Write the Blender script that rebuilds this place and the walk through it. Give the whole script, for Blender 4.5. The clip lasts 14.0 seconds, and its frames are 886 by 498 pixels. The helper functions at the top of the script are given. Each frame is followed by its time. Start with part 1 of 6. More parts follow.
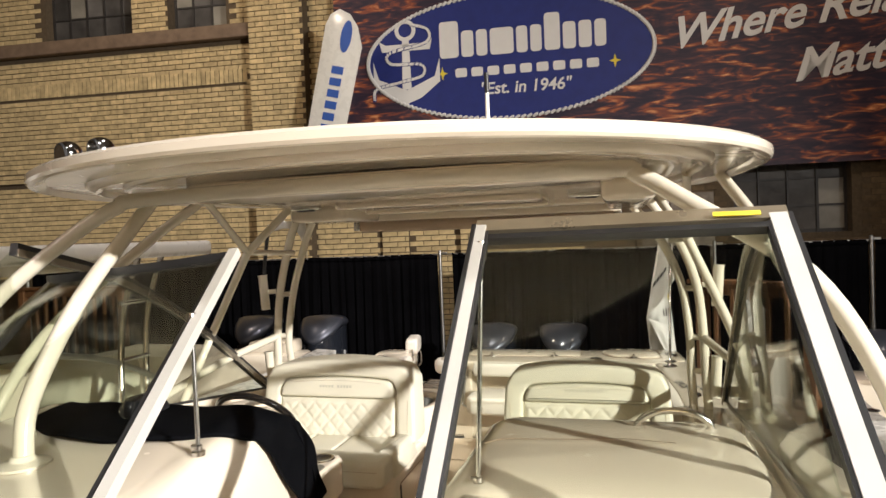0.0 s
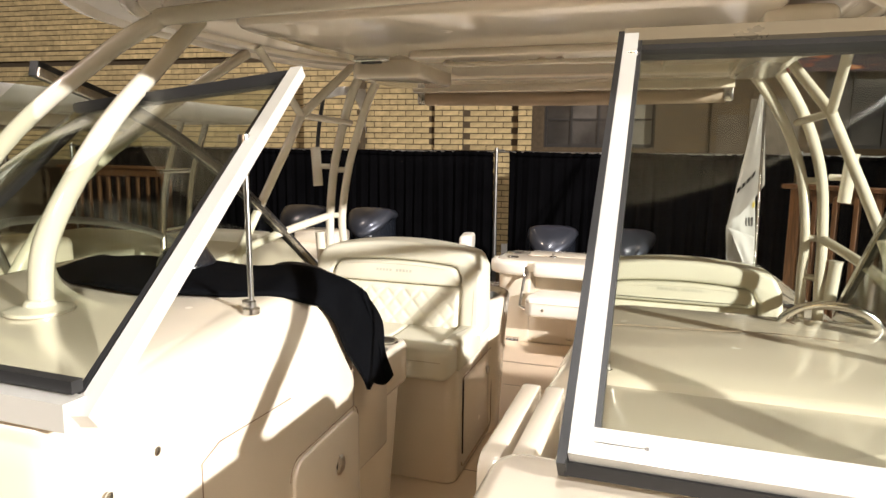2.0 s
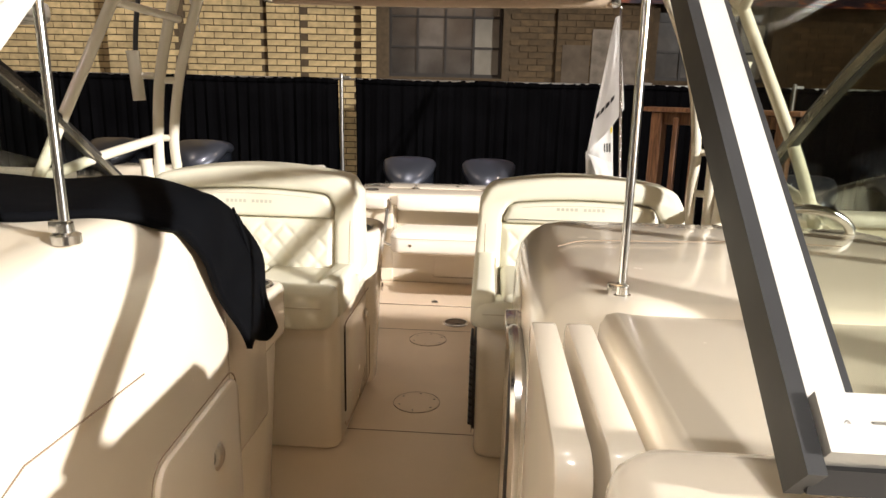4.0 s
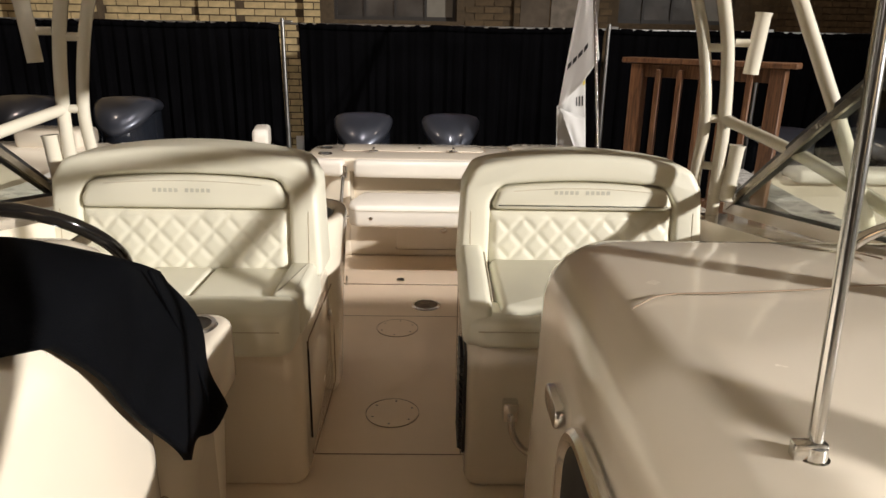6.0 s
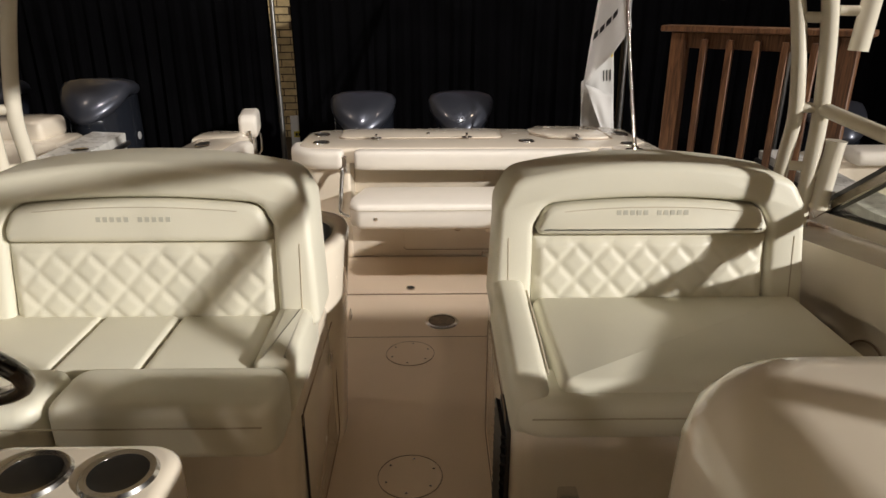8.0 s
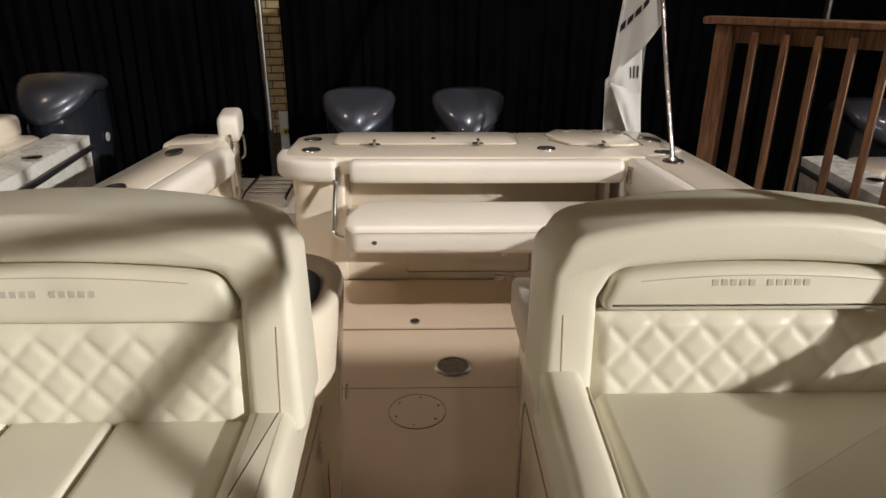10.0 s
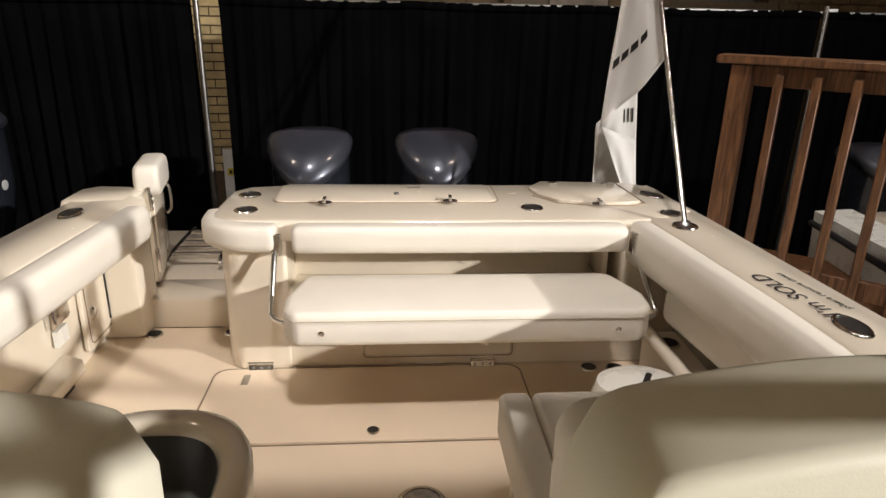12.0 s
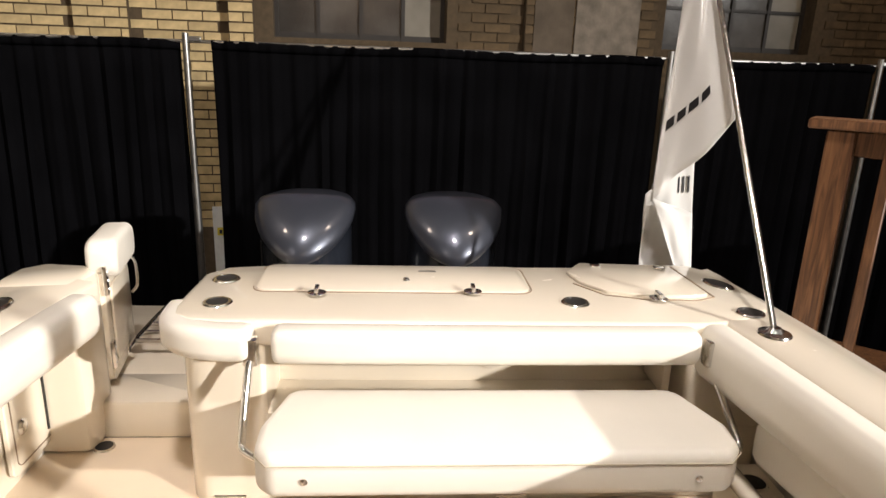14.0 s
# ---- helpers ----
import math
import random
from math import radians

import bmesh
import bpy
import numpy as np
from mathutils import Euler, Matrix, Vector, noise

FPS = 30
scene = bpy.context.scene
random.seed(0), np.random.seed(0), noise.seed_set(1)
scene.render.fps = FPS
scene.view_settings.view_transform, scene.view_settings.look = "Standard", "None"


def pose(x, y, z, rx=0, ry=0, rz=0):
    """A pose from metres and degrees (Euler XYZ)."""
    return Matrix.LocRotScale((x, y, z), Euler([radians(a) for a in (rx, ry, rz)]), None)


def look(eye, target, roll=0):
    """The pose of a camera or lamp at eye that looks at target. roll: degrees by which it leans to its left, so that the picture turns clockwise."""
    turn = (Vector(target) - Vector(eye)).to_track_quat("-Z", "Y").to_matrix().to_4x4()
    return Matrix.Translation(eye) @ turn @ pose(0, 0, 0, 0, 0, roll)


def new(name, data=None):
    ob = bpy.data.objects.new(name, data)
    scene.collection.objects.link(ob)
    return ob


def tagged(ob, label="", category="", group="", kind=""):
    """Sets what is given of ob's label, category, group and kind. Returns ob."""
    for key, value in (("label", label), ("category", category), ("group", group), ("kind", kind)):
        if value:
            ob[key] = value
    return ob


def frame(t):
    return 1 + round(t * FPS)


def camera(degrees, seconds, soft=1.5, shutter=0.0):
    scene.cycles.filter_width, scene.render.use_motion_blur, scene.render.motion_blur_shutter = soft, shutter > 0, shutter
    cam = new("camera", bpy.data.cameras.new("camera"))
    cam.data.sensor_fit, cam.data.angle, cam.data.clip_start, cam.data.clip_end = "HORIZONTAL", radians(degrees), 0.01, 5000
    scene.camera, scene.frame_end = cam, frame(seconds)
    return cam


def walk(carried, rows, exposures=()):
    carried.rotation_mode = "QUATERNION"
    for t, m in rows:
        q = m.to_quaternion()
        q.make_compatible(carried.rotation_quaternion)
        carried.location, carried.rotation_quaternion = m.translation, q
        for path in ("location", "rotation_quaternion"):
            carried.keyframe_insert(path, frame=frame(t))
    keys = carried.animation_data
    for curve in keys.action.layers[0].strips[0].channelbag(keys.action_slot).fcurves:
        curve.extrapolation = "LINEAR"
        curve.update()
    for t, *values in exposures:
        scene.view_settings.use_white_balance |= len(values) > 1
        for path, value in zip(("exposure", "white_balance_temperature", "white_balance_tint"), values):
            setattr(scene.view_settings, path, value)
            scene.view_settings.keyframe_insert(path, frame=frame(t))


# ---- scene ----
cam = camera(67.6, 14.0)
PATH = [
    (0, (0.973, -0.01, 1.842), (0.449, 1.919, 1.799), -2.2),
    (0.5, (0.911, 0.001, 1.812), (0.337, 1.916, 1.763), -2.2),
    (1, (0.832, 0.103, 1.78), (0.177, 1.989, 1.669), -1.3),
    (1.5, (0.757, 0.222, 1.734), (0.118, 2.106, 1.528), 0.1),
    (2, (0.664, 0.36, 1.612), (0.034, 2.235, 1.314), 0.7),
    (2.5, (0.598, 0.49, 1.483), (0.017, 2.374, 1.145), 1.4),
    (3, (0.6, 0.587, 1.445), (0.018, 2.47, 1.105), 1.2),
    (3.5, (0.513, 0.681, 1.44), (0.128, 2.611, 1.081), 0.3),
    (3.7, (0.428, 0.719, 1.439), (0.19, 2.664, 1.034), 1.3),
    (5.8, (0.212, 1.207, 1.509), (0.266, 3.126, 0.947), 1.4),
    (6, (0.204, 1.261, 1.515), (0.236, 3.162, 0.897), 1.0),
    (6.5, (0.169, 1.391, 1.538), (0.185, 3.264, 0.836), 0.5),
    (7, (0.121, 1.523, 1.56), (0.135, 3.393, 0.853), 0.5),
    (7.5, (0.11, 1.673, 1.543), (0.125, 3.543, 0.832), 0.3),
    (8, (0.128, 1.84, 1.539), (0.158, 3.709, 0.828), 0.0),
    (8.2, (0.148, 1.881, 1.534), (0.164, 3.752, 0.828), -0.1),
    (10.3, (0.054, 2.499, 1.542), (0.112, 4.352, 0.791), 0.5),
    (10.5, (0.065, 2.573, 1.531), (0.128, 4.432, 0.796), 0.6),
    (11, (0.101, 2.729, 1.515), (0.168, 4.595, 0.797), 0.9),
    (11.5, (0.08, 2.9, 1.548), (0.211, 4.767, 0.842), 1.3),
    (12, (0.075, 3.071, 1.541), (0.23, 4.945, 0.861), 1.3),
    (12.5, (0.111, 3.264, 1.547), (0.271, 5.135, 0.858), 1.2),
    (13, (0.132, 3.413, 1.539), (0.256, 5.291, 0.862), 1.5),
    (13.5, (0.095, 3.57, 1.554), (0.2, 5.461, 0.912), 2.0),
    (14, (0.063, 3.701, 1.546), (0.201, 5.617, 0.988), 2.0),
]
walk(cam, [(t, look(eye, target, roll)) for t, eye, target, roll in PATH], exposures=[(0, -0.42), (1.5, -0.3), (2.2, -0.08), (3.5, -0.08), (6, -0.74), (7.5, -0.98), (10.5, -1.1), (11.5, -0.85), (12.5, -0.66), (13.5, -0.48), (14, -0.2)])

# ---- light ----
world = bpy.data.worlds.new("hall_air")
scene.world = world
world.use_nodes = True
world.node_tree.nodes["Background"].inputs[0].default_value = (1.0, 0.86, 0.70, 1)
world.node_tree.nodes["Background"].inputs[1].default_value = 0.012


def area_lamp(name, eye, target, watts, size, colour, spread=180):
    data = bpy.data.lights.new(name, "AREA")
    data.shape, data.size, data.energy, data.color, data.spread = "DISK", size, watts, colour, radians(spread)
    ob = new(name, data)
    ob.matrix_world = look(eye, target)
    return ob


WARM = (1.0, 0.82, 0.66)
area_lamp("side_floodlight", (13.6, -4.7, 5.75), (0.0, 2.5, 1.0), 760, 0.30, (1.0, 0.95, 0.895), 60)
area_lamp("bow_floodlight", (-8.0, -6.0, 7.0), (-0.4, 2.6, 1.3), 40, 0.30, (1.0, 0.88, 0.79), 70)
# Two unseen sources added to raise the brick wall and the banner.
area_lamp("wall_lamp", (-5.0, 5.0, 8.0), (-5.0, 9.3, 4.0), 115, 0.8, WARM, 150)
area_lamp("wall_lamp", (4.5, 5.0, 8.0), (2.6, 10.0, 4.3), 92, 0.8, WARM, 150)
area_lamp("stern_lamp", (0.3, 2.8, 7.6), (0.1, 5.2, 0), 98, 0.6, (1.0, 0.92, 0.87), 75)
# Broad warm fill, added out of view to lift the shade in the aisle.
area_lamp("ceiling_lamp", (2.2, -9.5, 5.4), (0.2, 1.8, 0.6), 175, 4.5, (1.0, 0.65, 0.40))
# Unseen overhead source added to brighten the bulkhead and console tops.
area_lamp("bow_lamp", (0.9, -1.0, 7.8), (0.5, 0.6, 1.0), 36, 0.5, (1.0, 0.95, 0.90), 60)

# ---- materials ----


def mat(name, colour, rough=0.5, metal=0.0, vary=0.08, scale=6.0, bump=0.0, bump_scale=200.0, coat=0.0, random_tint=0.0, rough_vary=0.08, spec=0.5):
    m = bpy.data.materials.new(name)
    m.use_nodes = True
    nt = m.node_tree
    b = nt.nodes["Principled BSDF"]
    b.inputs["Roughness"].default_value, b.inputs["Metallic"].default_value = rough, metal
    b.inputs["Coat Weight"].default_value, b.inputs["Coat Roughness"].default_value = coat, 0.08
    b.inputs["Specular IOR Level"].default_value = spec
    co = nt.nodes.new("ShaderNodeTexCoord")
    n1 = nt.nodes.new("ShaderNodeTexNoise")
    n1.inputs["Scale"].default_value, n1.inputs["Detail"].default_value = scale, 6.0
    nt.links.new(co.outputs["Object"], n1.inputs["Vector"])
    ramp = nt.nodes.new("ShaderNodeValToRGB")
    lo = [c * (1 - vary) for c in colour]
    hi = [min(1, c * (1 + vary)) for c in colour]
    ramp.color_ramp.elements[0].position, ramp.color_ramp.elements[1].position = 0.3, 0.7
    ramp.color_ramp.elements[0].color, ramp.color_ramp.elements[1].color = (*lo, 1), (*hi, 1)
    nt.links.new(n1.outputs["Fac"], ramp.inputs["Fac"])
    out = ramp.outputs["Color"]
    if random_tint:
        info = nt.nodes.new("ShaderNodeObjectInfo")
        geo = nt.nodes.new("ShaderNodeNewGeometry")
        add = nt.nodes.new("ShaderNodeMath")
        add.operation = "ADD"
        nt.links.new(info.outputs["Random"], add.inputs[0])
        nt.links.new(geo.outputs["Random Per Island"], add.inputs[1])
        fr = nt.nodes.new("ShaderNodeMath")
        fr.operation = "FRACT"
        nt.links.new(add.outputs[0], fr.inputs[0])
        mr = nt.nodes.new("ShaderNodeMapRange")
        mr.inputs["To Min"].default_value, mr.inputs["To Max"].default_value = 1 - random_tint, 1 + random_tint
        nt.links.new(fr.outputs[0], mr.inputs["Value"])
        hsv = nt.nodes.new("ShaderNodeHueSaturation")
        nt.links.new(mr.outputs[0], hsv.inputs["Value"])
        nt.links.new(out, hsv.inputs["Color"])
        out = hsv.outputs["Color"]
    nt.links.new(out, b.inputs["Base Color"])
    if rough_vary:
        n2 = nt.nodes.new("ShaderNodeTexNoise")
        n2.inputs["Scale"].default_value, n2.inputs["Detail"].default_value = scale * 3, 4.0
        nt.links.new(co.outputs["Object"], n2.inputs["Vector"])
        r2 = nt.nodes.new("ShaderNodeMapRange")
        r2.inputs["To Min"].default_value, r2.inputs["To Max"].default_value = max(0.02, rough - rough_vary), min(1, rough + rough_vary)
        nt.links.new(n2.outputs["Fac"], r2.inputs["Value"])
        nt.links.new(r2.outputs[0], b.inputs["Roughness"])
    if bump:
        n3 = nt.nodes.new("ShaderNodeTexNoise")
        n3.inputs["Scale"].default_value, n3.inputs["Detail"].default_value = bump_scale, 3.0
        nt.links.new(co.outputs["Object"], n3.inputs["Vector"])
        bp = nt.nodes.new("ShaderNodeBump")
        bp.inputs["Strength"].default_value, bp.inputs["Distance"].default_value = bump, 0.004
        nt.links.new(n3.outputs["Fac"], bp.inputs["Height"])
        nt.links.new(bp.outputs["Normal"], b.inputs["Normal"])
    return m


GEL = mat("cream_gelcoat", (0.80, 0.72, 0.595), 0.24, vary=0.03, scale=2.5, bump=0.02, bump_scale=12, coat=0.8)
SOLE = mat("nonskid_gelcoat", (0.77, 0.635, 0.485), 0.42, vary=0.04, scale=3, bump=0.12, bump_scale=420)
VINYL = mat("ivory_vinyl", (0.715, 0.69, 0.57), 0.44, vary=0.03, scale=4, bump=0.10, bump_scale=260)
BOLSTER = mat("cream_vinyl", (0.79, 0.745, 0.665), 0.42, vary=0.03, scale=4, bump=0.08, bump_scale=260)
SEAM = mat("seam_thread", (0.50, 0.44, 0.33), 0.7, vary=0.1)
LOGO = mat("grey_embroidery", (0.50, 0.49, 0.41), 0.6, vary=0.1)
TUBE = mat("cream_powder_coat", (0.75, 0.70, 0.58), 0.20, vary=0.03, scale=5, coat=0.4)
WHITE = mat("white_paint", (0.80, 0.79, 0.74), 0.28, vary=0.03, scale=4, coat=0.3)
CHROME = mat("polished_steel", (0.76, 0.75, 0.73), 0.20, 1.0, vary=0.04, rough_vary=0.05)
STEEL = mat("galvanised_steel", (0.50, 0.50, 0.49), 0.34, 1.0, vary=0.12, scale=14)
BLACK = mat("black_rubber", (0.018, 0.018, 0.019), 0.45, vary=0.2)
CANVAS = mat("black_canvas", (0.0032, 0.0035, 0.0045), 0.72, vary=0.2, scale=9, bump=0.5, bump_scale=500, spec=0.03)
# Near-black, for shade drawn in wells and slots and for dark fittings.
DARK = mat("recess_shade_and_dark_parts", (0.02, 0.018, 0.016), 0.6, vary=0.2)
GAP = mat("joint_sealant", (0.27, 0.20, 0.14), 0.8, vary=0.2)
DRAPE = mat("black_drape_cloth", (0.0028, 0.0028, 0.0034), 0.95, vary=0.25, scale=3, bump=0.3, bump_scale=300, spec=0.02)
# Strong mottling puts the socket's dark and bright reflections into its colour.
SOCKET = mat("socket_steel_reflections", (0.16, 0.14, 0.12), 0.22, 0.8, vary=0.5, scale=30)
POST = mat("white_anodised_post", (0.58, 0.57, 0.53), 0.32, vary=0.04, scale=6, coat=0.2)
COWL = mat("gunmetal_cowl_paint", (0.060, 0.066, 0.086), 0.34, 0.55, vary=0.06, scale=3, coat=0.6)
COWL_LOW = mat("dark_cowl_side", (0.022, 0.026, 0.036), 0.22, 0.3, vary=0.1, coat=0.5)
SILVER = mat("silver_decal", (0.55, 0.55, 0.55), 0.4, 0.3)
BRICK = mat("buff_brick", (0.52, 0.40, 0.21), 0.85, vary=0.22, scale=11, bump=0.5, bump_scale=90, random_tint=0.15)
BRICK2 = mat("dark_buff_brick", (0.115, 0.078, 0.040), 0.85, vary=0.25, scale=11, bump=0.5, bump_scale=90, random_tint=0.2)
MORTAR = mat("grey_mortar", (0.095, 0.068, 0.04), 0.95, vary=0.2, scale=20, bump=0.4)
SILL = mat("brown_stone_sill", (0.17, 0.115, 0.075), 0.8, vary=0.2, scale=8, bump=0.3)
FRAME = mat("dark_window_steel", (0.03, 0.027, 0.025), 0.5, vary=0.2)
# Blotches and pane-to-pane tint stand in for reflections in the glass.
PANE = mat("pane_reflection_tones", (0.085, 0.08, 0.075), 0.2, vary=0.5, scale=2.2, bump=0.2, bump_scale=60, random_tint=0.4)
# Lighter pane colour: a bright reflection painted onto the glass.
PANE_BRIGHT = mat("pane_bright_reflection", (0.24, 0.225, 0.19), 0.35, vary=0.4, scale=1.6, bump=0.3, bump_scale=80)
FLOOR = mat("hall_concrete", (0.16, 0.14, 0.12), 0.7, vary=0.2, scale=1.5, bump=0.2)
CEIL = mat("hall_ceiling_paint", (0.22, 0.19, 0.15), 0.9, vary=0.2, scale=0.6)
HALLWALL = mat("hall_wall_paint", (0.28, 0.22, 0.15), 0.9, vary=0.2, scale=0.8)
NAVY = mat("banner_navy", (0.010, 0.022, 0.17), 0.6, vary=0.1)
PRINT = mat("banner_white_print", (0.72, 0.71, 0.69), 0.6, vary=0.03)
YELLOW = mat("yellow_label", (0.75, 0.60, 0.05), 0.5, vary=0.05)
FLAGCLOTH = mat("white_flag_nylon", (0.70, 0.69, 0.67), 0.65, vary=0.04, scale=3, bump=0.15, bump_scale=300)
INK = mat("black_ink", (0.012, 0.012, 0.015), 0.5, vary=0.1)
BLUEINK = mat("blue_ink", (0.03, 0.10, 0.42), 0.5, vary=0.1)


def wood_material():
    m = mat("stained_cedar", (0.20, 0.085, 0.032), 0.55, vary=0.1, bump=0.0, random_tint=0.15)
    nt = m.node_tree
    b = nt.nodes["Principled BSDF"]
    co = nt.nodes.new("ShaderNodeTexCoord")
    mp = nt.nodes.new("ShaderNodeMapping")
    mp.inputs["Scale"].default_value = (26, 26, 2.2)
    n = nt.nodes.new("ShaderNodeTexNoise")
    n.inputs["Scale"].default_value, n.inputs["Detail"].default_value, n.inputs["Distortion"].default_value = 2.0, 8.0, 1.2
    ramp = nt.nodes.new("ShaderNodeValToRGB")
    ramp.color_ramp.elements[0].position, ramp.color_ramp.elements[1].position = 0.35, 0.68
    ramp.color_ramp.elements[0].color, ramp.color_ramp.elements[1].color = (0.075, 0.029, 0.010, 1), (0.205, 0.095, 0.040, 1)
    nt.links.new(co.outputs["Object"], mp.inputs["Vector"])
    nt.links.new(mp.outputs["Vector"], n.inputs["Vector"])
    nt.links.new(n.outputs["Fac"], ramp.inputs["Fac"])
    hsv = next(x for x in nt.nodes if x.bl_idname == "ShaderNodeHueSaturation")
    nt.links.new(ramp.outputs["Color"], hsv.inputs["Color"])
    bp = nt.nodes.new("ShaderNodeBump")
    bp.inputs["Strength"].default_value, bp.inputs["Distance"].default_value = 0.25, 0.003
    nt.links.new(n.outputs["Fac"], bp.inputs["Height"])
    nt.links.new(bp.outputs["Normal"], b.inputs["Normal"])
    return m


WOOD = wood_material()


def glass_material(name, tint, rough=0.0):
    m = bpy.data.materials.new(name)
    m.use_nodes = True
    nt = m.node_tree
    nt.nodes.remove(nt.nodes["Principled BSDF"])
    out = nt.nodes["Material Output"]
    tr = nt.nodes.new("ShaderNodeBsdfTransparent")
    tr.inputs["Color"].default_value = (*tint, 1)
    gl = nt.nodes.new("ShaderNodeBsdfGlossy")
    gl.inputs["Roughness"].default_value = rough
    lw = nt.nodes.new("ShaderNodeLayerWeight")
    pw = nt.nodes.new("ShaderNodeMath")
    pw.operation = "POWER"
    pw.inputs[1].default_value = 5.0
    nt.links.new(lw.outputs["Facing"], pw.inputs[0])
    fr = nt.nodes.new("ShaderNodeMath")
    fr.operation = "MULTIPLY_ADD"
    fr.inputs[1].default_value, fr.inputs[2].default_value = 0.85, 0.035
    nt.links.new(pw.outputs[0], fr.inputs[0])
    mix = nt.nodes.new("ShaderNodeMixShader")
    nt.links.new(fr.outputs[0], mix.inputs[0])
    nt.links.new(tr.outputs[0], mix.inputs[1])
    nt.links.new(gl.outputs[0], mix.inputs[2])
    nt.links.new(mix.outputs[0], out.inputs["Surface"])
    return m


GLASS = glass_material("windshield_glass", (0.90, 0.92, 0.87))


def sunset_material():
    """The printed banner: dusk water, dark violet with orange glints in stretched bands."""
    m = bpy.data.materials.new("sunset_water_print")
    m.use_nodes = True
    nt = m.node_tree
    b = nt.nodes["Principled BSDF"]
    b.inputs["Roughness"].default_value = 0.6
    co = nt.nodes.new("ShaderNodeTexCoord")
    mp = nt.nodes.new("ShaderNodeMapping")
    mp.inputs["Scale"].default_value = (1.3, 1.0, 5.5)
    mp.inputs["Rotation"].default_value = (0, radians(-7), 0)
    n = nt.nodes.new("ShaderNodeTexNoise")
    n.inputs["Scale"].default_value, n.inputs["Detail"].default_value, n.inputs["Distortion"].default_value = 2.1, 9.0, 0.9
    ramp = nt.nodes.new("ShaderNodeValToRGB")
    e = ramp.color_ramp.elements
    e[0].position, e[0].color = 0.40, (0.018, 0.011, 0.030, 1)
    e[1].position, e[1].color = 0.72, (0.80, 0.36, 0.15, 1)
    e.new(0.52).color = (0.060, 0.024, 0.038, 1)
    e.new(0.61).color = (0.30, 0.075, 0.030, 1)
    nt.links.new(co.outputs["Object"], mp.inputs["Vector"])
    nt.links.new(mp.outputs["Vector"], n.inputs["Vector"])
    nt.links.new(n.outputs["Fac"], ramp.inputs["Fac"])
    nt.links.new(ramp.outputs["Color"], b.inputs["Base Color"])
    return m


SUNSET = sunset_material()

# ---- building blocks ----
INVERSE = {}


def thing(name, loc=(0, 0, 0), label="", category="", group="", m=None):
    ob = new(name)
    ob.empty_display_size = 0.1
    ob.matrix_basis = m if m else Matrix.Translation(loc)
    INVERSE[ob.name] = Matrix() if m else Matrix.Translation(loc).inverted()
    return tagged(ob, label, category, group)


def part(name, bm, material, parent=None, label="", m=None, smooth=40, kind=""):
    mesh = bpy.data.meshes.new(name)
    if isinstance(bm, tuple):
        mesh.from_pydata(bm[0], [], bm[1])
    else:
        bmesh.ops.recalc_face_normals(bm, faces=bm.faces)
        bm.to_mesh(mesh)
        bm.free()
    mesh.materials.append(material)
    if smooth:
        for p in mesh.polygons:
            p.use_smooth = True
        mesh.set_sharp_from_angle(angle=radians(smooth))
    ob = new(name, mesh)
    if parent:
        ob.parent = parent
        ob.matrix_parent_inverse = INVERSE.get(parent.name, Matrix())
    if m:
        ob.matrix_basis = m
    if label or kind:
        tagged(ob, label, kind=kind)
    return ob


def structure(name, bm, material, label, category, m=None, smooth=40):
    ob = part(name, bm, material, None, "", m, smooth)
    return tagged(ob, label, category, kind="structure")


def box(x0, x1, y0, y1, z0, z1, bevel=0.0, seg=2, bm=None):
    bm2 = bmesh.new()
    bmesh.ops.create_cube(bm2, size=1, matrix=Matrix.LocRotScale(((x0 + x1) / 2, (y0 + y1) / 2, (z0 + z1) / 2), None, (abs(x1 - x0), abs(y1 - y0), abs(z1 - z0))))
    if bevel:
        bmesh.ops.bevel(bm2, geom=bm2.edges, offset=bevel, segments=seg, affect="EDGES", profile=0.5)
    if bm is None:
        return bm2
    tmp = bpy.data.meshes.new("tmp")
    bm2.to_mesh(tmp)
    bm2.free()
    bm.from_mesh(tmp)
    bpy.data.meshes.remove(tmp)
    return bm


def turned(bm, m):
    bmesh.ops.transform(bm, matrix=m, verts=bm.verts)
    return bm


def prism(outline, a, b, axis="z", bevel=0.0, seg=2):
    """An outline of two coordinates drawn out from a to b along axis."""
    def at(p, q):
        return {"z": (p[0], p[1], q), "y": (p[0], q, p[1]), "x": (q, p[0], p[1])}[axis]
    bm = bmesh.new()
    lo = [bm.verts.new(at(p, a)) for p in outline]
    hi = [bm.verts.new(at(p, b)) for p in outline]
    bm.faces.new(lo)
    bm.faces.new(hi)
    n = len(outline)
    for i in range(n):
        bm.faces.new((lo[i], lo[(i + 1) % n], hi[(i + 1) % n], hi[i]))
    bmesh.ops.recalc_face_normals(bm, faces=bm.faces)
    if bevel:
        rim = [e for e in bm.edges if e.calc_face_angle(0) > 0.6]
        bmesh.ops.bevel(bm, geom=rim, offset=bevel, segments=seg, affect="EDGES", profile=0.5)
    return bm


def rounded(x0, x1, y0, y1, r, n=5, corners=(1, 1, 1, 1)):
    """Outline of a rectangle with rounded corners, from lower left round."""
    pts = []
    for k, (cx, cy, s) in enumerate(((x0, y0, 180), (x1, y0, 270), (x1, y1, 0), (x0, y1, 90))):
        q = r * corners[k]
        ox, oy = cx + (q if cx == x0 else -q), cy + (q if cy == y0 else -q)
        if q < 1e-5:
            pts.append((cx, cy))
            continue
        for i in range(n + 1):
            t = radians(s + 90 * i / n)
            pts.append((ox + q * math.cos(t), oy + q * math.sin(t)))
    return pts


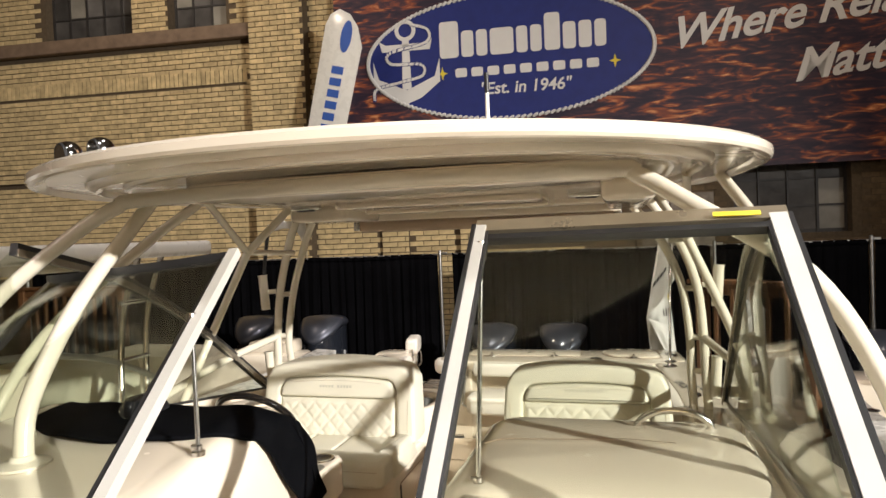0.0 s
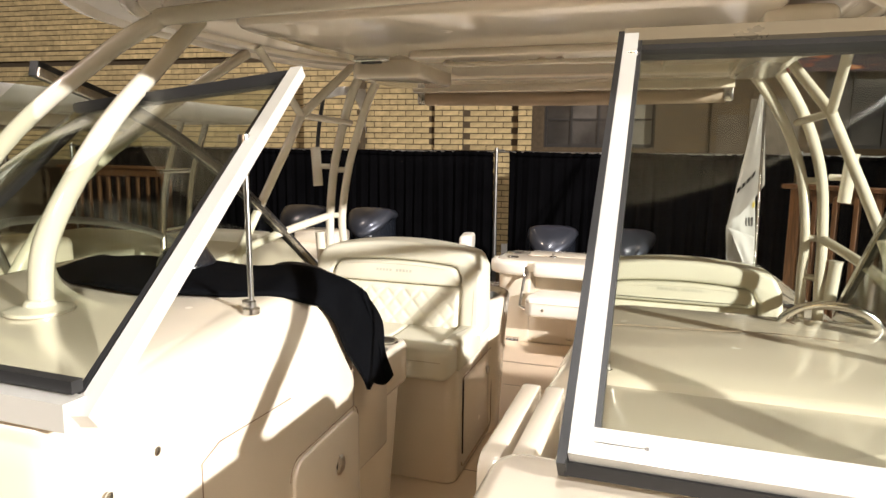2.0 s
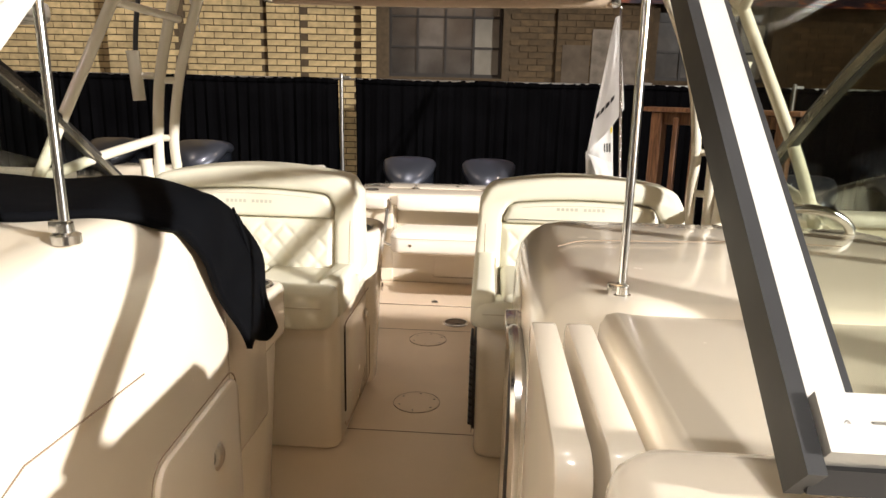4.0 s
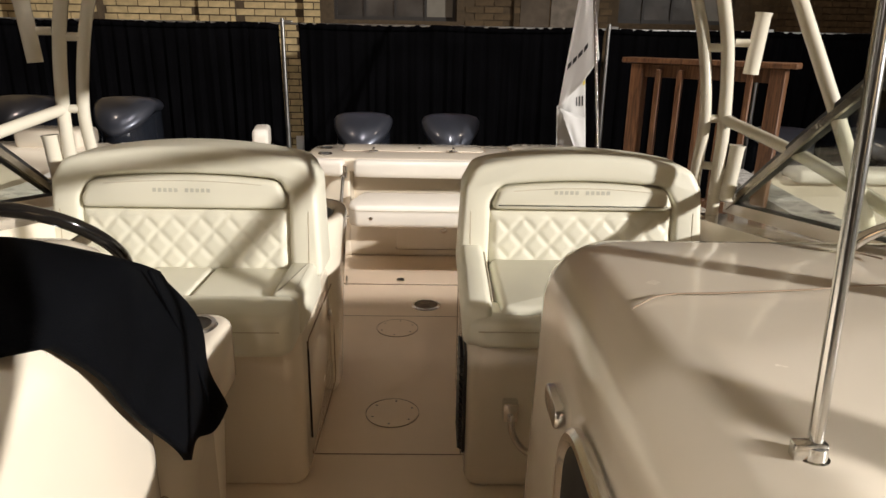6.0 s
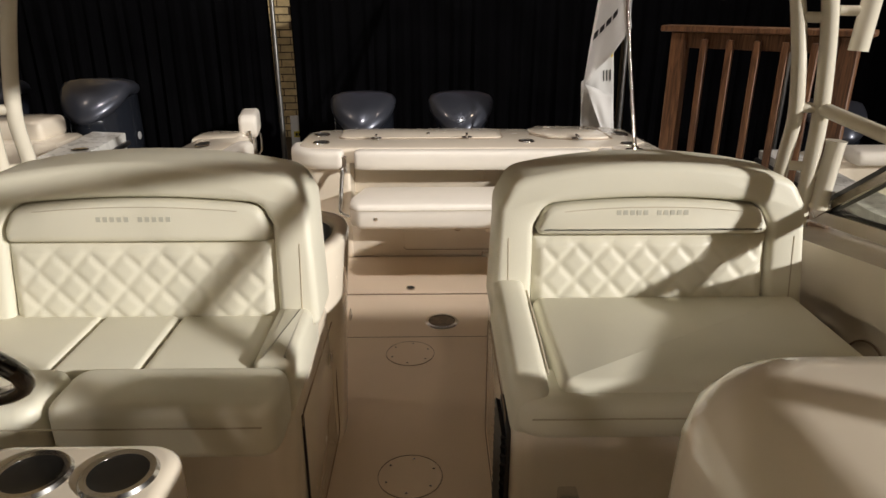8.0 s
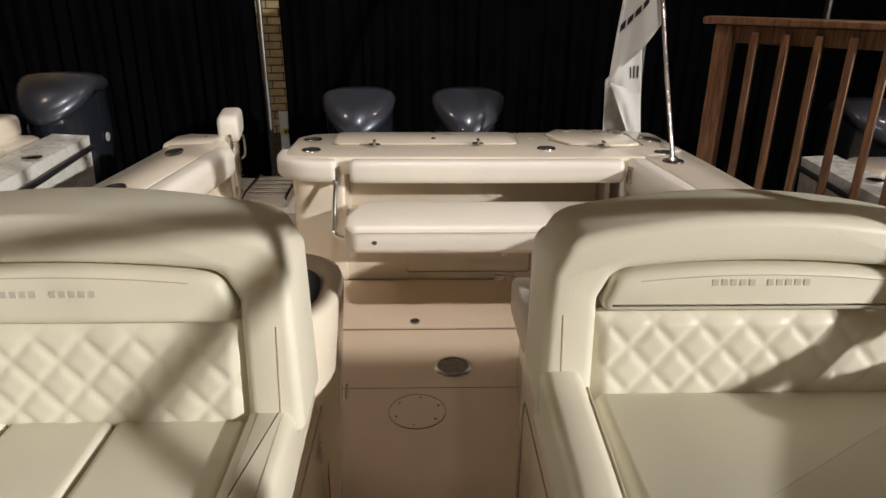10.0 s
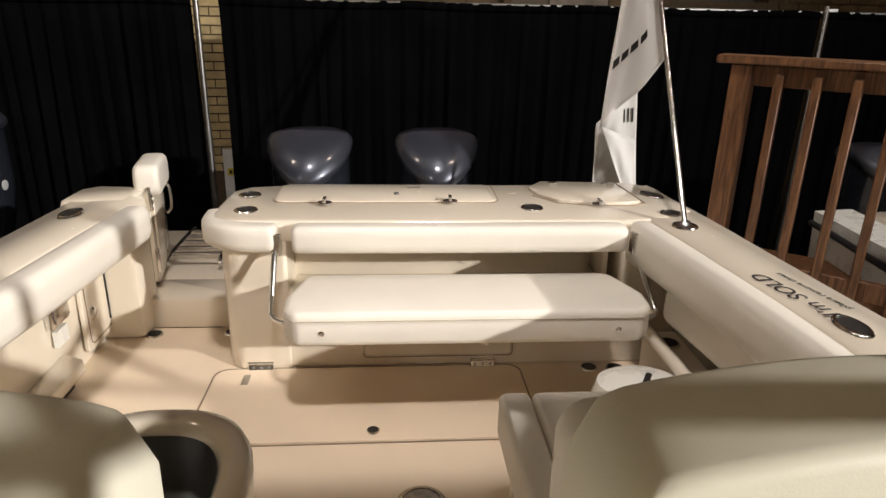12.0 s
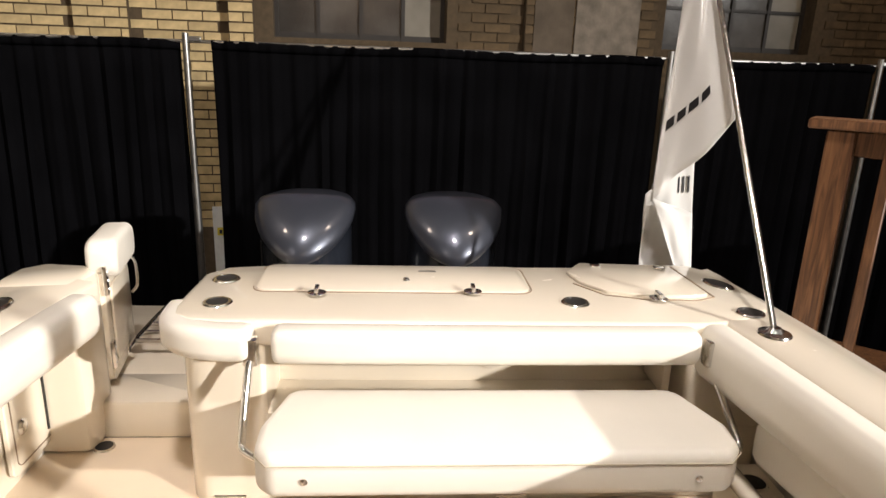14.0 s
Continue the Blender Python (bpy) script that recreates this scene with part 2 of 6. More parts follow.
def smooth_line(points, steps=6):
    """A Catmull-Rom line through the points."""
    p = [Vector(points[0]) * 2 - Vector(points[1])] + [Vector(q) for q in points] + [Vector(points[-1]) * 2 - Vector(points[-2])]
    out = []
    for i in range(1, len(p) - 2):
        for k in range(steps):
            t = k / steps
            out.append(0.5 * (2 * p[i] + (p[i + 1] - p[i - 1]) * t + (2 * p[i - 1] - 5 * p[i] + 4 * p[i + 1] - p[i + 2]) * t * t + (3 * p[i] - p[i - 1] - 3 * p[i + 1] + p[i + 2]) * t ** 3))
    return out + [p[-2]]


def sweep(points, r, sides=12, flat=1.0, steps=6, up=None, curve=True):
    """A round or flattened bar along a line. r: radius, or (half width, half height)."""
    line = smooth_line(points, steps) if curve and len(points) > 2 else [Vector(q) for q in points]
    bm = bmesh.new()
    rings = []
    tang = [(line[min(i + 1, len(line) - 1)] - line[max(i - 1, 0)]).normalized() for i in range(len(line))]
    nrm = Vector(up) if up else (Vector((0, 0, 1)) if abs(tang[0].z) < 0.9 else Vector((1, 0, 0)))
    for q, t in zip(line, tang):
        nrm = (nrm - t * nrm.dot(t)).normalized()
        side = t.cross(nrm)
        ring = []
        for k in range(sides):
            a = 2 * math.pi * (k + 0.5) / sides
            if isinstance(r, tuple):
                c, s = math.cos(a), math.sin(a)
                g = max(abs(c), abs(s))
                ring.append(bm.verts.new(q + side * (r[0] * c / g) + nrm * (r[1] * s / g)))
            else:
                ring.append(bm.verts.new(q + side * r * math.cos(a) + nrm * r * math.sin(a)))
        rings.append(ring)
    for a, b in zip(rings, rings[1:]):
        for k in range(sides):
            bm.faces.new((a[k], a[(k + 1) % sides], b[(k + 1) % sides], b[k]))
    bm.faces.new(rings[0])
    bm.faces.new(rings[-1])
    return bm


def loft(rings, closed=True):
    bm = bmesh.new()
    rs = [[bm.verts.new(p) for p in ring] for ring in rings]
    n = len(rs[0])
    for a, b in zip(rs, rs[1:]):
        for k in range(n):
            bm.faces.new((a[k], a[(k + 1) % n], b[(k + 1) % n], b[k]))
    if closed:
        bm.faces.new(rs[0])
        bm.faces.new(rs[-1])
    return bm


def lathe(profile, m=None, sides=24):
    """Rings of (radius, height) round the z axis, closed where the radius is 0 or at the ends."""
    rings = [[(max(r, 1e-4) * math.cos(2 * math.pi * k / sides), max(r, 1e-4) * math.sin(2 * math.pi * k / sides), z) for k in range(sides)] for r, z in profile]
    bm = loft(rings)
    return turned(bm, m) if m else bm


def sheet(fn, nu, nv):
    """A surface of nu x nv cells from fn(u, v), as vertices and faces."""
    verts = [tuple(fn(i / nu, j / nv)) for j in range(nv + 1) for i in range(nu + 1)]
    faces = [(j * (nu + 1) + i, j * (nu + 1) + i + 1, (j + 1) * (nu + 1) + i + 1, (j + 1) * (nu + 1) + i) for j in range(nv) for i in range(nu)]
    return verts, faces


def thicken(ob, t, offset=-1):
    md = ob.modifiers.new("thickness", "SOLIDIFY")
    md.thickness, md.offset = t, offset
    return ob


def letters(name, text, size, material, m, parent=None, depth=0.002, shear=0.0, stretch=1.0, bold=0.0):
    cu = bpy.data.curves.new(name, "FONT")
    cu.body, cu.size, cu.extrude, cu.shear = text, size, depth, shear
    cu.align_x, cu.align_y = "CENTER", "CENTER"
    cu.offset = bold
    tmp = new(name + "_tmp", cu)
    dg = bpy.context.evaluated_depsgraph_get()
    mesh = bpy.data.meshes.new_from_object(tmp.evaluated_get(dg))
    bpy.data.objects.remove(tmp)
    mesh.materials.clear()
    mesh.materials.append(material)
    mesh.transform(m @ Matrix.Diagonal((stretch, 1, 1, 1)))
    ob = new(name, mesh)
    if parent:
        ob.parent = parent
        ob.matrix_parent_inverse = INVERSE.get(parent.name, Matrix())
    return ob


CX = 0.05  # the boat's centre line


def mirror(points):
    return [(2 * CX - x, y, z) for x, y, z in points]


# ---- the hall: floor, walls, ceiling ----
GROUND = -1.1
B = pose(0, 9.754, 0, 0, 0, 5.6)
structure("floor", box(-16, 16, -16, 14, GROUND - 0.2, GROUND), FLOOR, "worn grey concrete exhibition hall floor", "floor")
structure("ceiling", box(-16, 16, -16, 14, 9.0, 9.2), CEIL, "dim painted exhibition hall ceiling", "ceiling")
structure("wall_south", box(-16, 16, -16.3, -16, GROUND, 9.0), HALLWALL, "plain hall wall behind the show", "wall")
structure("wall_west", box(-16.3, -16, -16, 14, GROUND, 9.0), HALLWALL, "plain hall side wall", "wall")
structure("wall_east", box(16, 16.3, -16, 14, GROUND, 9.0), HALLWALL, "plain hall side wall", "wall")

# openings of the brick wall: u0, u1, z0, z1
WINDOWS = [(-1.01, 0.47, 1.66, 3.2), (2.50, 4.02, 1.68, 3.2), (-8.15, -6.56, 5.25, 6.9), (-5.93, -4.96, 5.25, 6.9), (-11.0, -9.4, 5.25, 6.9)]


def wall_with_openings():
    us = sorted({-15.0, 15.0, *[w[0] for w in WINDOWS], *[w[1] for w in WINDOWS]})
    bm = bmesh.new()
    for a, b in zip(us, us[1:]):
        mid = (a + b) / 2
        z = GROUND
        for w in sorted((w for w in WINDOWS if w[0] < mid < w[1]), key=lambda w: w[2]):
            box(a, b, 0.0, 0.45, z, w[2], bm=bm)
            z = w[3]
        box(a, b, 0.0, 0.45, z, 9.0, bm=bm)
    return bm


wall_north = structure("wall_north", wall_with_openings(), MORTAR, "buff brick hall wall with recessed panels and steel windows", "wall", B, 0)


# Panes that carry the painted bright reflection: window, column, row.
LIGHT_PANES = {(1, 3, 0), (1, 3, 1), (2, 3, 0), (2, 3, 1), (4, 2, 0), (4, 0, 1), (3, 1, 1)}


def steel_window(k, u0, u1, z0, z1, cols, rows):
    w = tagged(part("window_%d" % k, box(u0, u1, 0.16, 0.20, z0, z0 + 0.05), FRAME, None, "", B), "dark steel-framed hall window with unevenly toned panes", "window", kind="structure")
    du, dz = (u1 - u0) / cols, (z1 - z0) / rows
    for i in range(cols + 1):
        t = 0.035 if i in (0, cols) else 0.016
        part("mullion", box(u0 + i * du - t, u0 + i * du + t, 0.15, 0.21, z0, z1), FRAME, w)
    for j in range(rows + 1):
        t = 0.04 if j in (0, rows) else 0.014
        part("glazing_bar", box(u0, u1, 0.155, 0.205, z0 + j * dz - t, z0 + j * dz + t), FRAME, w)
    for i in range(cols):
        for j in range(rows):
            part("pane", box(u0 + i * du + 0.014, u0 + (i + 1) * du - 0.014, 0.172, 0.180, z0 + j * dz + 0.012, z0 + (j + 1) * dz - 0.012), PANE_BRIGHT if (k, i, j) in LIGHT_PANES else PANE, w)
    return w


steel_window(1, *WINDOWS[0], 4, 4)
steel_window(2, *WINDOWS[1], 4, 4)
steel_window(3, *WINDOWS[2], 5, 4)
steel_window(4, *WINDOWS[3], 3, 4)
steel_window(5, *WINDOWS[4], 5, 4)
# A dark sheet stands for the unlit room beyond the windows.
structure("window_backing", box(-12, 6, 0.46, 0.5, 1.0, 7.5), DARK, "dark sheet for the unlit space behind the hall windows", "wall", B, 0)
structure("trim", box(-13, -4.53, -0.16, 0.0, 5.03, 5.24, 0.015), SILL, "brown stone window ledge along the brick wall", "ledge", B)
# brick piers and bands standing proud of the wall
PIERS = [(-4.50, -3.62, 1.2, 8.9, 0.22), (-2.56, -2.14, 1.2, 3.4, 0.06), (-1.36, -1.16, 1.2, 3.4, 0.10), (1.16, 2.4, 1.2, 3.6, 0.05), (-12.5, -4.85, 2.95, 3.10, 0.07), (-6.56, -5.93, 5.25, 8.9, 0.05)]
for a, b, z0, z1, d in PIERS:
    part("brick_pier", box(a, b, -d, -0.002, z0, z1), MORTAR, wall_north, m=None, smooth=0)
RENDER_COAT = mat("rough_render_patch", (0.22, 0.19, 0.155), 0.9, vary=0.3, scale=9, bump=0.6, bump_scale=40)
structure("concrete_patch", box(1.62, 2.22, -0.075, -0.055, 1.4, 2.3), RENDER_COAT, "rough grey render patch on brick", "wall", B)
structure("concrete_patch", box(1.24, 1.60, -0.068, -0.052, 1.4, 2.1), mat("smooth_brown_render", (0.12, 0.095, 0.07), 0.9, vary=0.3, scale=5, bump=0.3, bump_scale=60), "smooth brown render patch on brick", "wall", B)

# ---- banner and feather sign ----
BAN = -0.16
banner = structure("banner", box(-3.15, 7.5, BAN, BAN + 0.01, 2.62, 6.4), SUNSET, "large printed banner of a dusk lake in orange and violet", "banner", B)


def oval(cx, cz, rx, rz, n=64):
    return [(cx + rx * math.cos(2 * math.pi * k / n), cz + rz * math.sin(2 * math.pi * k / n)) for k in range(n)]


OX, OZ = -0.58, 4.40
part("oval_badge", prism(oval(OX, OZ, 2.06, 0.90), BAN - 0.006, BAN - 0.002, "y"), NAVY, banner, "navy oval badge", smooth=0)
rope = bmesh.new()
for k in range(150):
    a = 2 * math.pi * k / 150
    bm2 = lathe([(0.0, -0.05), (0.022, -0.03), (0.022, 0.03), (0.0, 0.05)], pose(OX + 2.06 * math.cos(a), BAN - 0.012, OZ + 0.90 * math.sin(a), 0, -math.degrees(math.atan2(0.90 * math.cos(a), -2.06 * math.sin(a))) + 62, 0) , 6)
    tmp = bpy.data.meshes.new("tmp")
    bm2.to_mesh(tmp)
    bm2.free()
    rope.from_mesh(tmp)
    bpy.data.meshes.remove(tmp)
part("rope_border", rope, PRINT, banner, "white twisted rope border")
# an anchor in plain shapes
AX, AZ = OX - 1.48, OZ + 0.06
part("anchor_shank", prism([(AX - 0.07, AZ - 0.45), (AX + 0.07, AZ - 0.45), (AX + 0.05, AZ + 0.30), (AX - 0.05, AZ + 0.30)], BAN - 0.014, BAN - 0.008, "y"), PRINT, banner)
part("anchor_stock", prism([(AX - 0.36, AZ + 0.12), (AX + 0.36, AZ + 0.12), (AX + 0.40, AZ + 0.28), (AX + 0.30, AZ + 0.22), (AX - 0.30, AZ + 0.22), (AX - 0.40, AZ + 0.28)], BAN - 0.014, BAN - 0.008, "y"), PRINT, banner)
part("anchor_arms", prism([(AX - 0.50, AZ - 0.02), (AX - 0.42, AZ - 0.28), (AX, AZ - 0.46), (AX + 0.42, AZ - 0.28), (AX + 0.50, AZ - 0.02), (AX + 0.50, AZ - 0.36), (AX + 0.22, AZ - 0.58), (AX, AZ - 0.66), (AX - 0.22, AZ - 0.58), (AX - 0.50, AZ - 0.36)], BAN - 0.014, BAN - 0.008, "y"), PRINT, banner)
part("anchor_ring", turned(loft([[((0.13 + 0.03 * math.cos(b)) * math.cos(a), (0.13 + 0.03 * math.cos(b)) * math.sin(a), 0.003 * math.sin(b)) for b in [2 * math.pi * q / 8 for q in range(8)]] for a in [2 * math.pi * k / 24 for k in range(25)]], False), pose(AX, BAN - 0.012, AZ + 0.42, 90)), PRINT, banner)
coil = smooth_line([(AX + 0.10, 0, AZ + 0.50), (AX + 0.34, 0, AZ + 0.40), (AX + 0.30, 0, AZ + 0.22), (AX - 0.24, 0, AZ + 0.10), (AX - 0.22, 0, AZ - 0.06), (AX + 0.22, 0, AZ - 0.10), (AX + 0.24, 0, AZ - 0.26), (AX - 0.10, 0, AZ - 0.34), (AX - 0.46, 0, AZ - 0.42), (AX - 0.50, 0, AZ - 0.60)], 6)
for k in range(len(coil) - 1):
    p, q = coil[k], coil[k + 1]
    ang = math.degrees(math.atan2(q.z - p.z, q.x - p.x))
    L = (q - p).length
    part("rope_strand", turned(prism([(-L * 0.65, -0.020), (L * 0.25, -0.020), (L * 0.50, 0.020), (-L * 0.40, 0.020)], -0.003, 0.003, "y"), pose(p.x, BAN - 0.020, p.z, 0, -ang, 0)), PRINT, banner, smooth=0)
part("rope_shadow", sweep([(c.x, BAN - 0.0155, c.z) for c in coil], (0.001, 0.028), 4, curve=False, up=(0, 0, 1)), NAVY, banner, smooth=0)
# lettering of the maker's name as plain bars of its size
for x0, x1 in ((-1.00, -0.72), (-0.68, -0.50), (-0.46, -0.30), (-0.26, 0.08), (0.12, 0.28), (0.32, 0.48), (0.52, 0.74), (0.78, 0.96), (1.00, 1.18), (1.22, 1.38)):
    part("name_bar", prism(rounded(OX + x0 + 0.03, OX + x1 + 0.03, OZ + 0.02, OZ + (0.55 if x0 in (-1.0, 0.52) else 0.40), 0.05, 3), BAN - 0.012, BAN - 0.007, "y"), PRINT, banner)
for k in range(9):
    x0 = OX - 0.75 + 0.235 * k
    part("name_bar", prism(rounded(x0, x0 + 0.17, OZ - 0.27, OZ - 0.14, 0.03, 3), BAN - 0.012, BAN - 0.007, "y"), PRINT, banner)
for sx in (-0.94, 1.52):
    part("star", prism([(OX + sx, OZ - 0.30), (OX + sx + 0.02, OZ - 0.22), (OX + sx + 0.08, OZ - 0.20), (OX + sx + 0.02, OZ - 0.18), (OX + sx, OZ - 0.10), (OX + sx - 0.02, OZ - 0.18), (OX + sx - 0.08, OZ - 0.20), (OX + sx - 0.02, OZ - 0.22)], BAN - 0.012, BAN - 0.007, "y"), YELLOW, banner)
UP = Matrix.Rotation(radians(90), 4, "X")
letters("lettering", '"Est. in 1946"', 0.24, PRINT, Matrix.Translation((OX + 0.25, BAN - 0.012, OZ - 0.47)) @ UP, banner, 0.003, 0.15, 1.0, 0.004)
letters("lettering", "Where Rela", 0.60, PRINT, Matrix.Translation((3.12, BAN - 0.012, 4.62)) @ Matrix.Rotation(radians(-6), 4, "Y") @ UP, banner, 0.003, 0.45, 1.0, 0.012)
letters("lettering", "Matte", 0.60, PRINT, Matrix.Translation((3.95, BAN - 0.012, 3.98)) @ Matrix.Rotation(radians(-6), 4, "Y") @ UP, banner, 0.003, 0.45, 1.0, 0.012)

sign = thing("feather_sign", (-2.95, 8.75, 3.2), "tall white feather sign with blue lettering fixed off the brick wall", "sign")
SG = [(-2.72, 3.0), (-2.22, 3.0), (-1.93, 4.10), (-1.97, 4.34), (-2.06, 4.50), (-2.19, 4.58), (-2.31, 4.53), (-2.38, 4.42)]


def away(bm):
    """Scales the sign up to its stand behind the drape."""
    return turned(bm, Matrix.Translation((0.973, -0.01, 1.842)) @ Matrix.Scale(1.186, 4) @ Matrix.Translation((-0.973, 0.01, -1.842)))


part("panel", away(prism(SG, 7.36, 7.38, "y", 0.004)), WHITE, sign)
part("wall_arm", sweep([(-2.86, 8.745, 4.30), (-2.86, 9.47, 4.30)], 0.018, 8), STEEL, sign)
for k in range(6):
    part("letter_bar", away(turned(box(-0.075, 0.075, -0.004, 0, -0.045, 0.045), pose(-2.43 + 0.036 * k, 7.358, 3.18 + 0.135 * k, 0, 14, 0))), BLUEINK, sign)
part("badge", away(turned(prism(oval(0, 0, 0.07, 0.19, 24), -0.004, 0, "y"), pose(-2.12, 7.358, 4.24, 0, 14, 0))), BLUEINK, sign, smooth=0)

# ---- pipe and drape ----
DV = -1.27
DTOP = 1.60


def drape(u0, u1, seed):
    rnd = random.Random(seed)
    n = max(24, int((u1 - u0) / 0.018))
    ph = [rnd.uniform(0, 6.3) for _ in range(4)]
    fr = [rnd.uniform(0.85, 1.15) for _ in range(4)]
    def fn(a, b):
        u = u0 + (u1 - u0) * a
        deep = 0.35 + 0.65 * b
        v = 0.030 * math.sin(u * 46 * fr[0] + ph[0] + 1.4 * math.sin(u * 7 * fr[1] + ph[1])) + 0.016 * math.sin(u * 93 * fr[2] + ph[2] + 0.6 * b) + 0.03 * math.sin(u * 5 + ph[3])
        return (u + 0.012 * math.sin(b * 3 + u * 9), DV + v * deep, DTOP - (DTOP - GROUND - 0.02) * b - 0.012 * abs(math.sin((u - u0) * 2.2)))
    ob = part("drape", sheet(fn, n, 14), DRAPE, None, "", B, 60)
    thicken(ob, 0.004)
    thicken(part("rod_pocket", sheet(lambda a, b: Vector(fn(a, b * 0.022)) + Vector((0, -0.007 - 0.012 * math.sin(math.pi * b), 0)), n, 4), DRAPE, ob, "gathered pocket along the top", smooth=60), 0.003)
    return tagged(ob, "pleated black cloth drape hung from a pipe", "curtain", "pipe and drape")


POLES = (-7.6, -1.47, 1.936, 3.69, 6.8)
for k, (a, b) in enumerate(zip(POLES, POLES[1:])):
    right = b - 0.03
    left = a + (0.15 if a == -1.47 else 0.03)
    drape(left, right, 10 + k)
for u in POLES:
    pole = thing("drape_pole", tuple(B @ Vector((u, DV, GROUND))), "galvanised steel upright of the drape", "pole", "pipe and drape")
    base = B @ Vector((u, DV - 0.02, GROUND))
    part("upright", sweep([base, base + Vector((0, 0, 1.75))], 0.026), STEEL, pole)
    part("upper_tube", sweep([base + Vector((0, 0, 1.75)), base + Vector((0, 0, DTOP - GROUND + 0.04))], 0.021), STEEL, pole)
    part("base_plate", box(base.x - 0.2, base.x + 0.2, base.y - 0.2, base.y + 0.2, GROUND, GROUND + 0.012, 0.004, 1), STEEL, pole)
    part("hook", box(base.x, base.x + 0.10, base.y - 0.012, base.y + 0.012, DTOP - 0.01, DTOP + 0.02, 0.004, 1), STEEL, pole)
rail = part("drape_rail", sweep([(-7.4, DV, DTOP - 0.012), (6.8, DV, DTOP - 0.012)], 0.012, 8), STEEL, None, "", B)
tagged(rail, "thin steel cross rail of the drape", "rail", "pipe and drape")
notice = tagged(part("floor_notice", box(-1.42, -1.20, DV + 0.25, DV + 0.26, -0.2, 0.42, 0.004, 1), WHITE, None, "", B), "white notice board with a yellow label behind the drape gap", "sign")
part("yellow_label", box(-1.39, -1.24, DV + 0.244, DV + 0.249, 0.20, 0.26), YELLOW, notice, "yellow label")
for k in range(4):
    part("text_bar", box(-1.375 + 0.03 * k, -1.355 + 0.03 * k, DV + 0.240, DV + 0.2435, 0.215, 0.245), INK, notice)

# ---- the boat: sole, sides, transom ----
sole = structure("cockpit_sole", box(-1.34, 1.44, -1.8, 6.17, -0.10, 0.0), SOLE, "cream moulded non-skid cockpit floor", "floor")


def joint(name, outline, z, w, parent, material=GAP):
    """A thin recessed seam line lying along a closed outline."""
    pts = [Vector((x, y, z)) for x, y in outline]
    return part(name, sweep(pts + [pts[0]], (w, 0.0015), 4, curve=False), material, parent, smooth=0)


part("deck_hatch", prism(rounded(-0.70, 0.65, 5.185, 5.735, 0.06), 0.0, 0.007, "z", 0.003, 1), SOLE, sole, "raised floor hatch lid")
joint("hatch_joint", rounded(-0.708, 0.658, 5.177, 5.743, 0.065), 0.002, 0.0022, sole)
part("floor_seam", box(-0.33, 0.46, 4.687, 4.690, 0.0, 0.0015), GAP, sole)
part("floor_seam", box(-0.33, 0.40, 3.40, 3.405, 0.0, 0.0015), GAP, sole)
for x, y, r in ((0.02, 4.53, 0.108), (0.045, 3.69, 0.108)):
    part("inspection_plate", prism(oval(x, y, r, r, 36), 0.0, 0.003, "z", 0.001, 1), SOLE, sole, "round screwed inspection plate")
    joint("plate_joint", oval(x, y, r + 0.003, r + 0.003, 36), 0.001, 0.0007, sole)
    for k in range(6):
        a = k * math.pi / 3 + 0.4
        part("screw", lathe([(0.005, 0.002), (0.005, 0.0042), (0.003, 0.005)], pose(x + 0.088 * math.cos(a), y + 0.088 * math.sin(a), 0), 8), CHROME, sole)


def dish(name, x, y, z, r, parent=None, label="", inner=DARK, m=None):
    """A flanged round fitting: a raised chrome ring round a disc, dark as a shaded well."""
    M = m if m else pose(x, y, z)
    ring = part(name, lathe([(r * 0.80, 0.001), (r * 0.80, 0.007), (r * 0.93, 0.006), (r, 0.001)], M, 28), CHROME, parent, label)
    part("well", lathe([(0.0, 0.0012), (r * 0.80, 0.0012), (r * 0.80, 0.0035), (0.0, 0.0022)], M, 24), inner, ring)
    return ring


tagged(dish("table_socket", 0.17, 4.847, 0.0, 0.085, inner=SOCKET), "polished table pedestal socket set in the floor", "deck fitting")
tagged(dish("hatch_pull", 0.0, 5.246, 0.007, 0.026), "small round steel lift handle on the floor hatch", "deck fitting")
tagged(dish("hatch_pull", -0.53, 5.25, 0.007, 0.017), "small round steel lift handle on the floor hatch", "deck fitting")
for x, y in ((-1.094, 6.10), (-0.72, 6.11), (0.98, 5.70), (1.10, 5.69)):
    tagged(dish("floor_drain", x, y, 0.0, 0.042), "round steel floor drain", "deck fitting", "floor drains")
part("warning_label", box(-0.62, -0.56, 5.205, 5.228, 0.007, 0.0085), YELLOW, sole, "yellow warning label")
part("slot", box(-0.575, -0.545, 5.60, 5.68, 0.007, 0.0085, 0.0), STEEL, sole)


def hinge(x, y, z, m=None, name="hinge"):
    M = m if m else pose(x, y, z)
    h = part(name, turned(box(-0.055, 0.055, -0.035, 0.035, 0.0, 0.005, 0.002, 1), M), CHROME)
    part("knuckle", turned(sweep([(-0.055, 0, 0.007), (0.055, 0, 0.007)], 0.008), M), CHROME, h)
    for sx in (-0.036, 0, 0.036):
        for sy in (-0.021, 0.021):
            part("screw", turned(lathe([(0.006, 0.005), (0.004, 0.0075)], None, 8), M @ pose(sx, sy, 0)), STEEL, h)
    return tagged(h, "polished steel butt hinge", "hinge", "hinges")


hinge(-0.51, 5.742, 0.008, pose(-0.51, 5.746, 0.028, 52, 0, 0))
hinge(0.49, 5.742, 0.008, pose(0.49, 5.746, 0.028, 52, 0, 0))


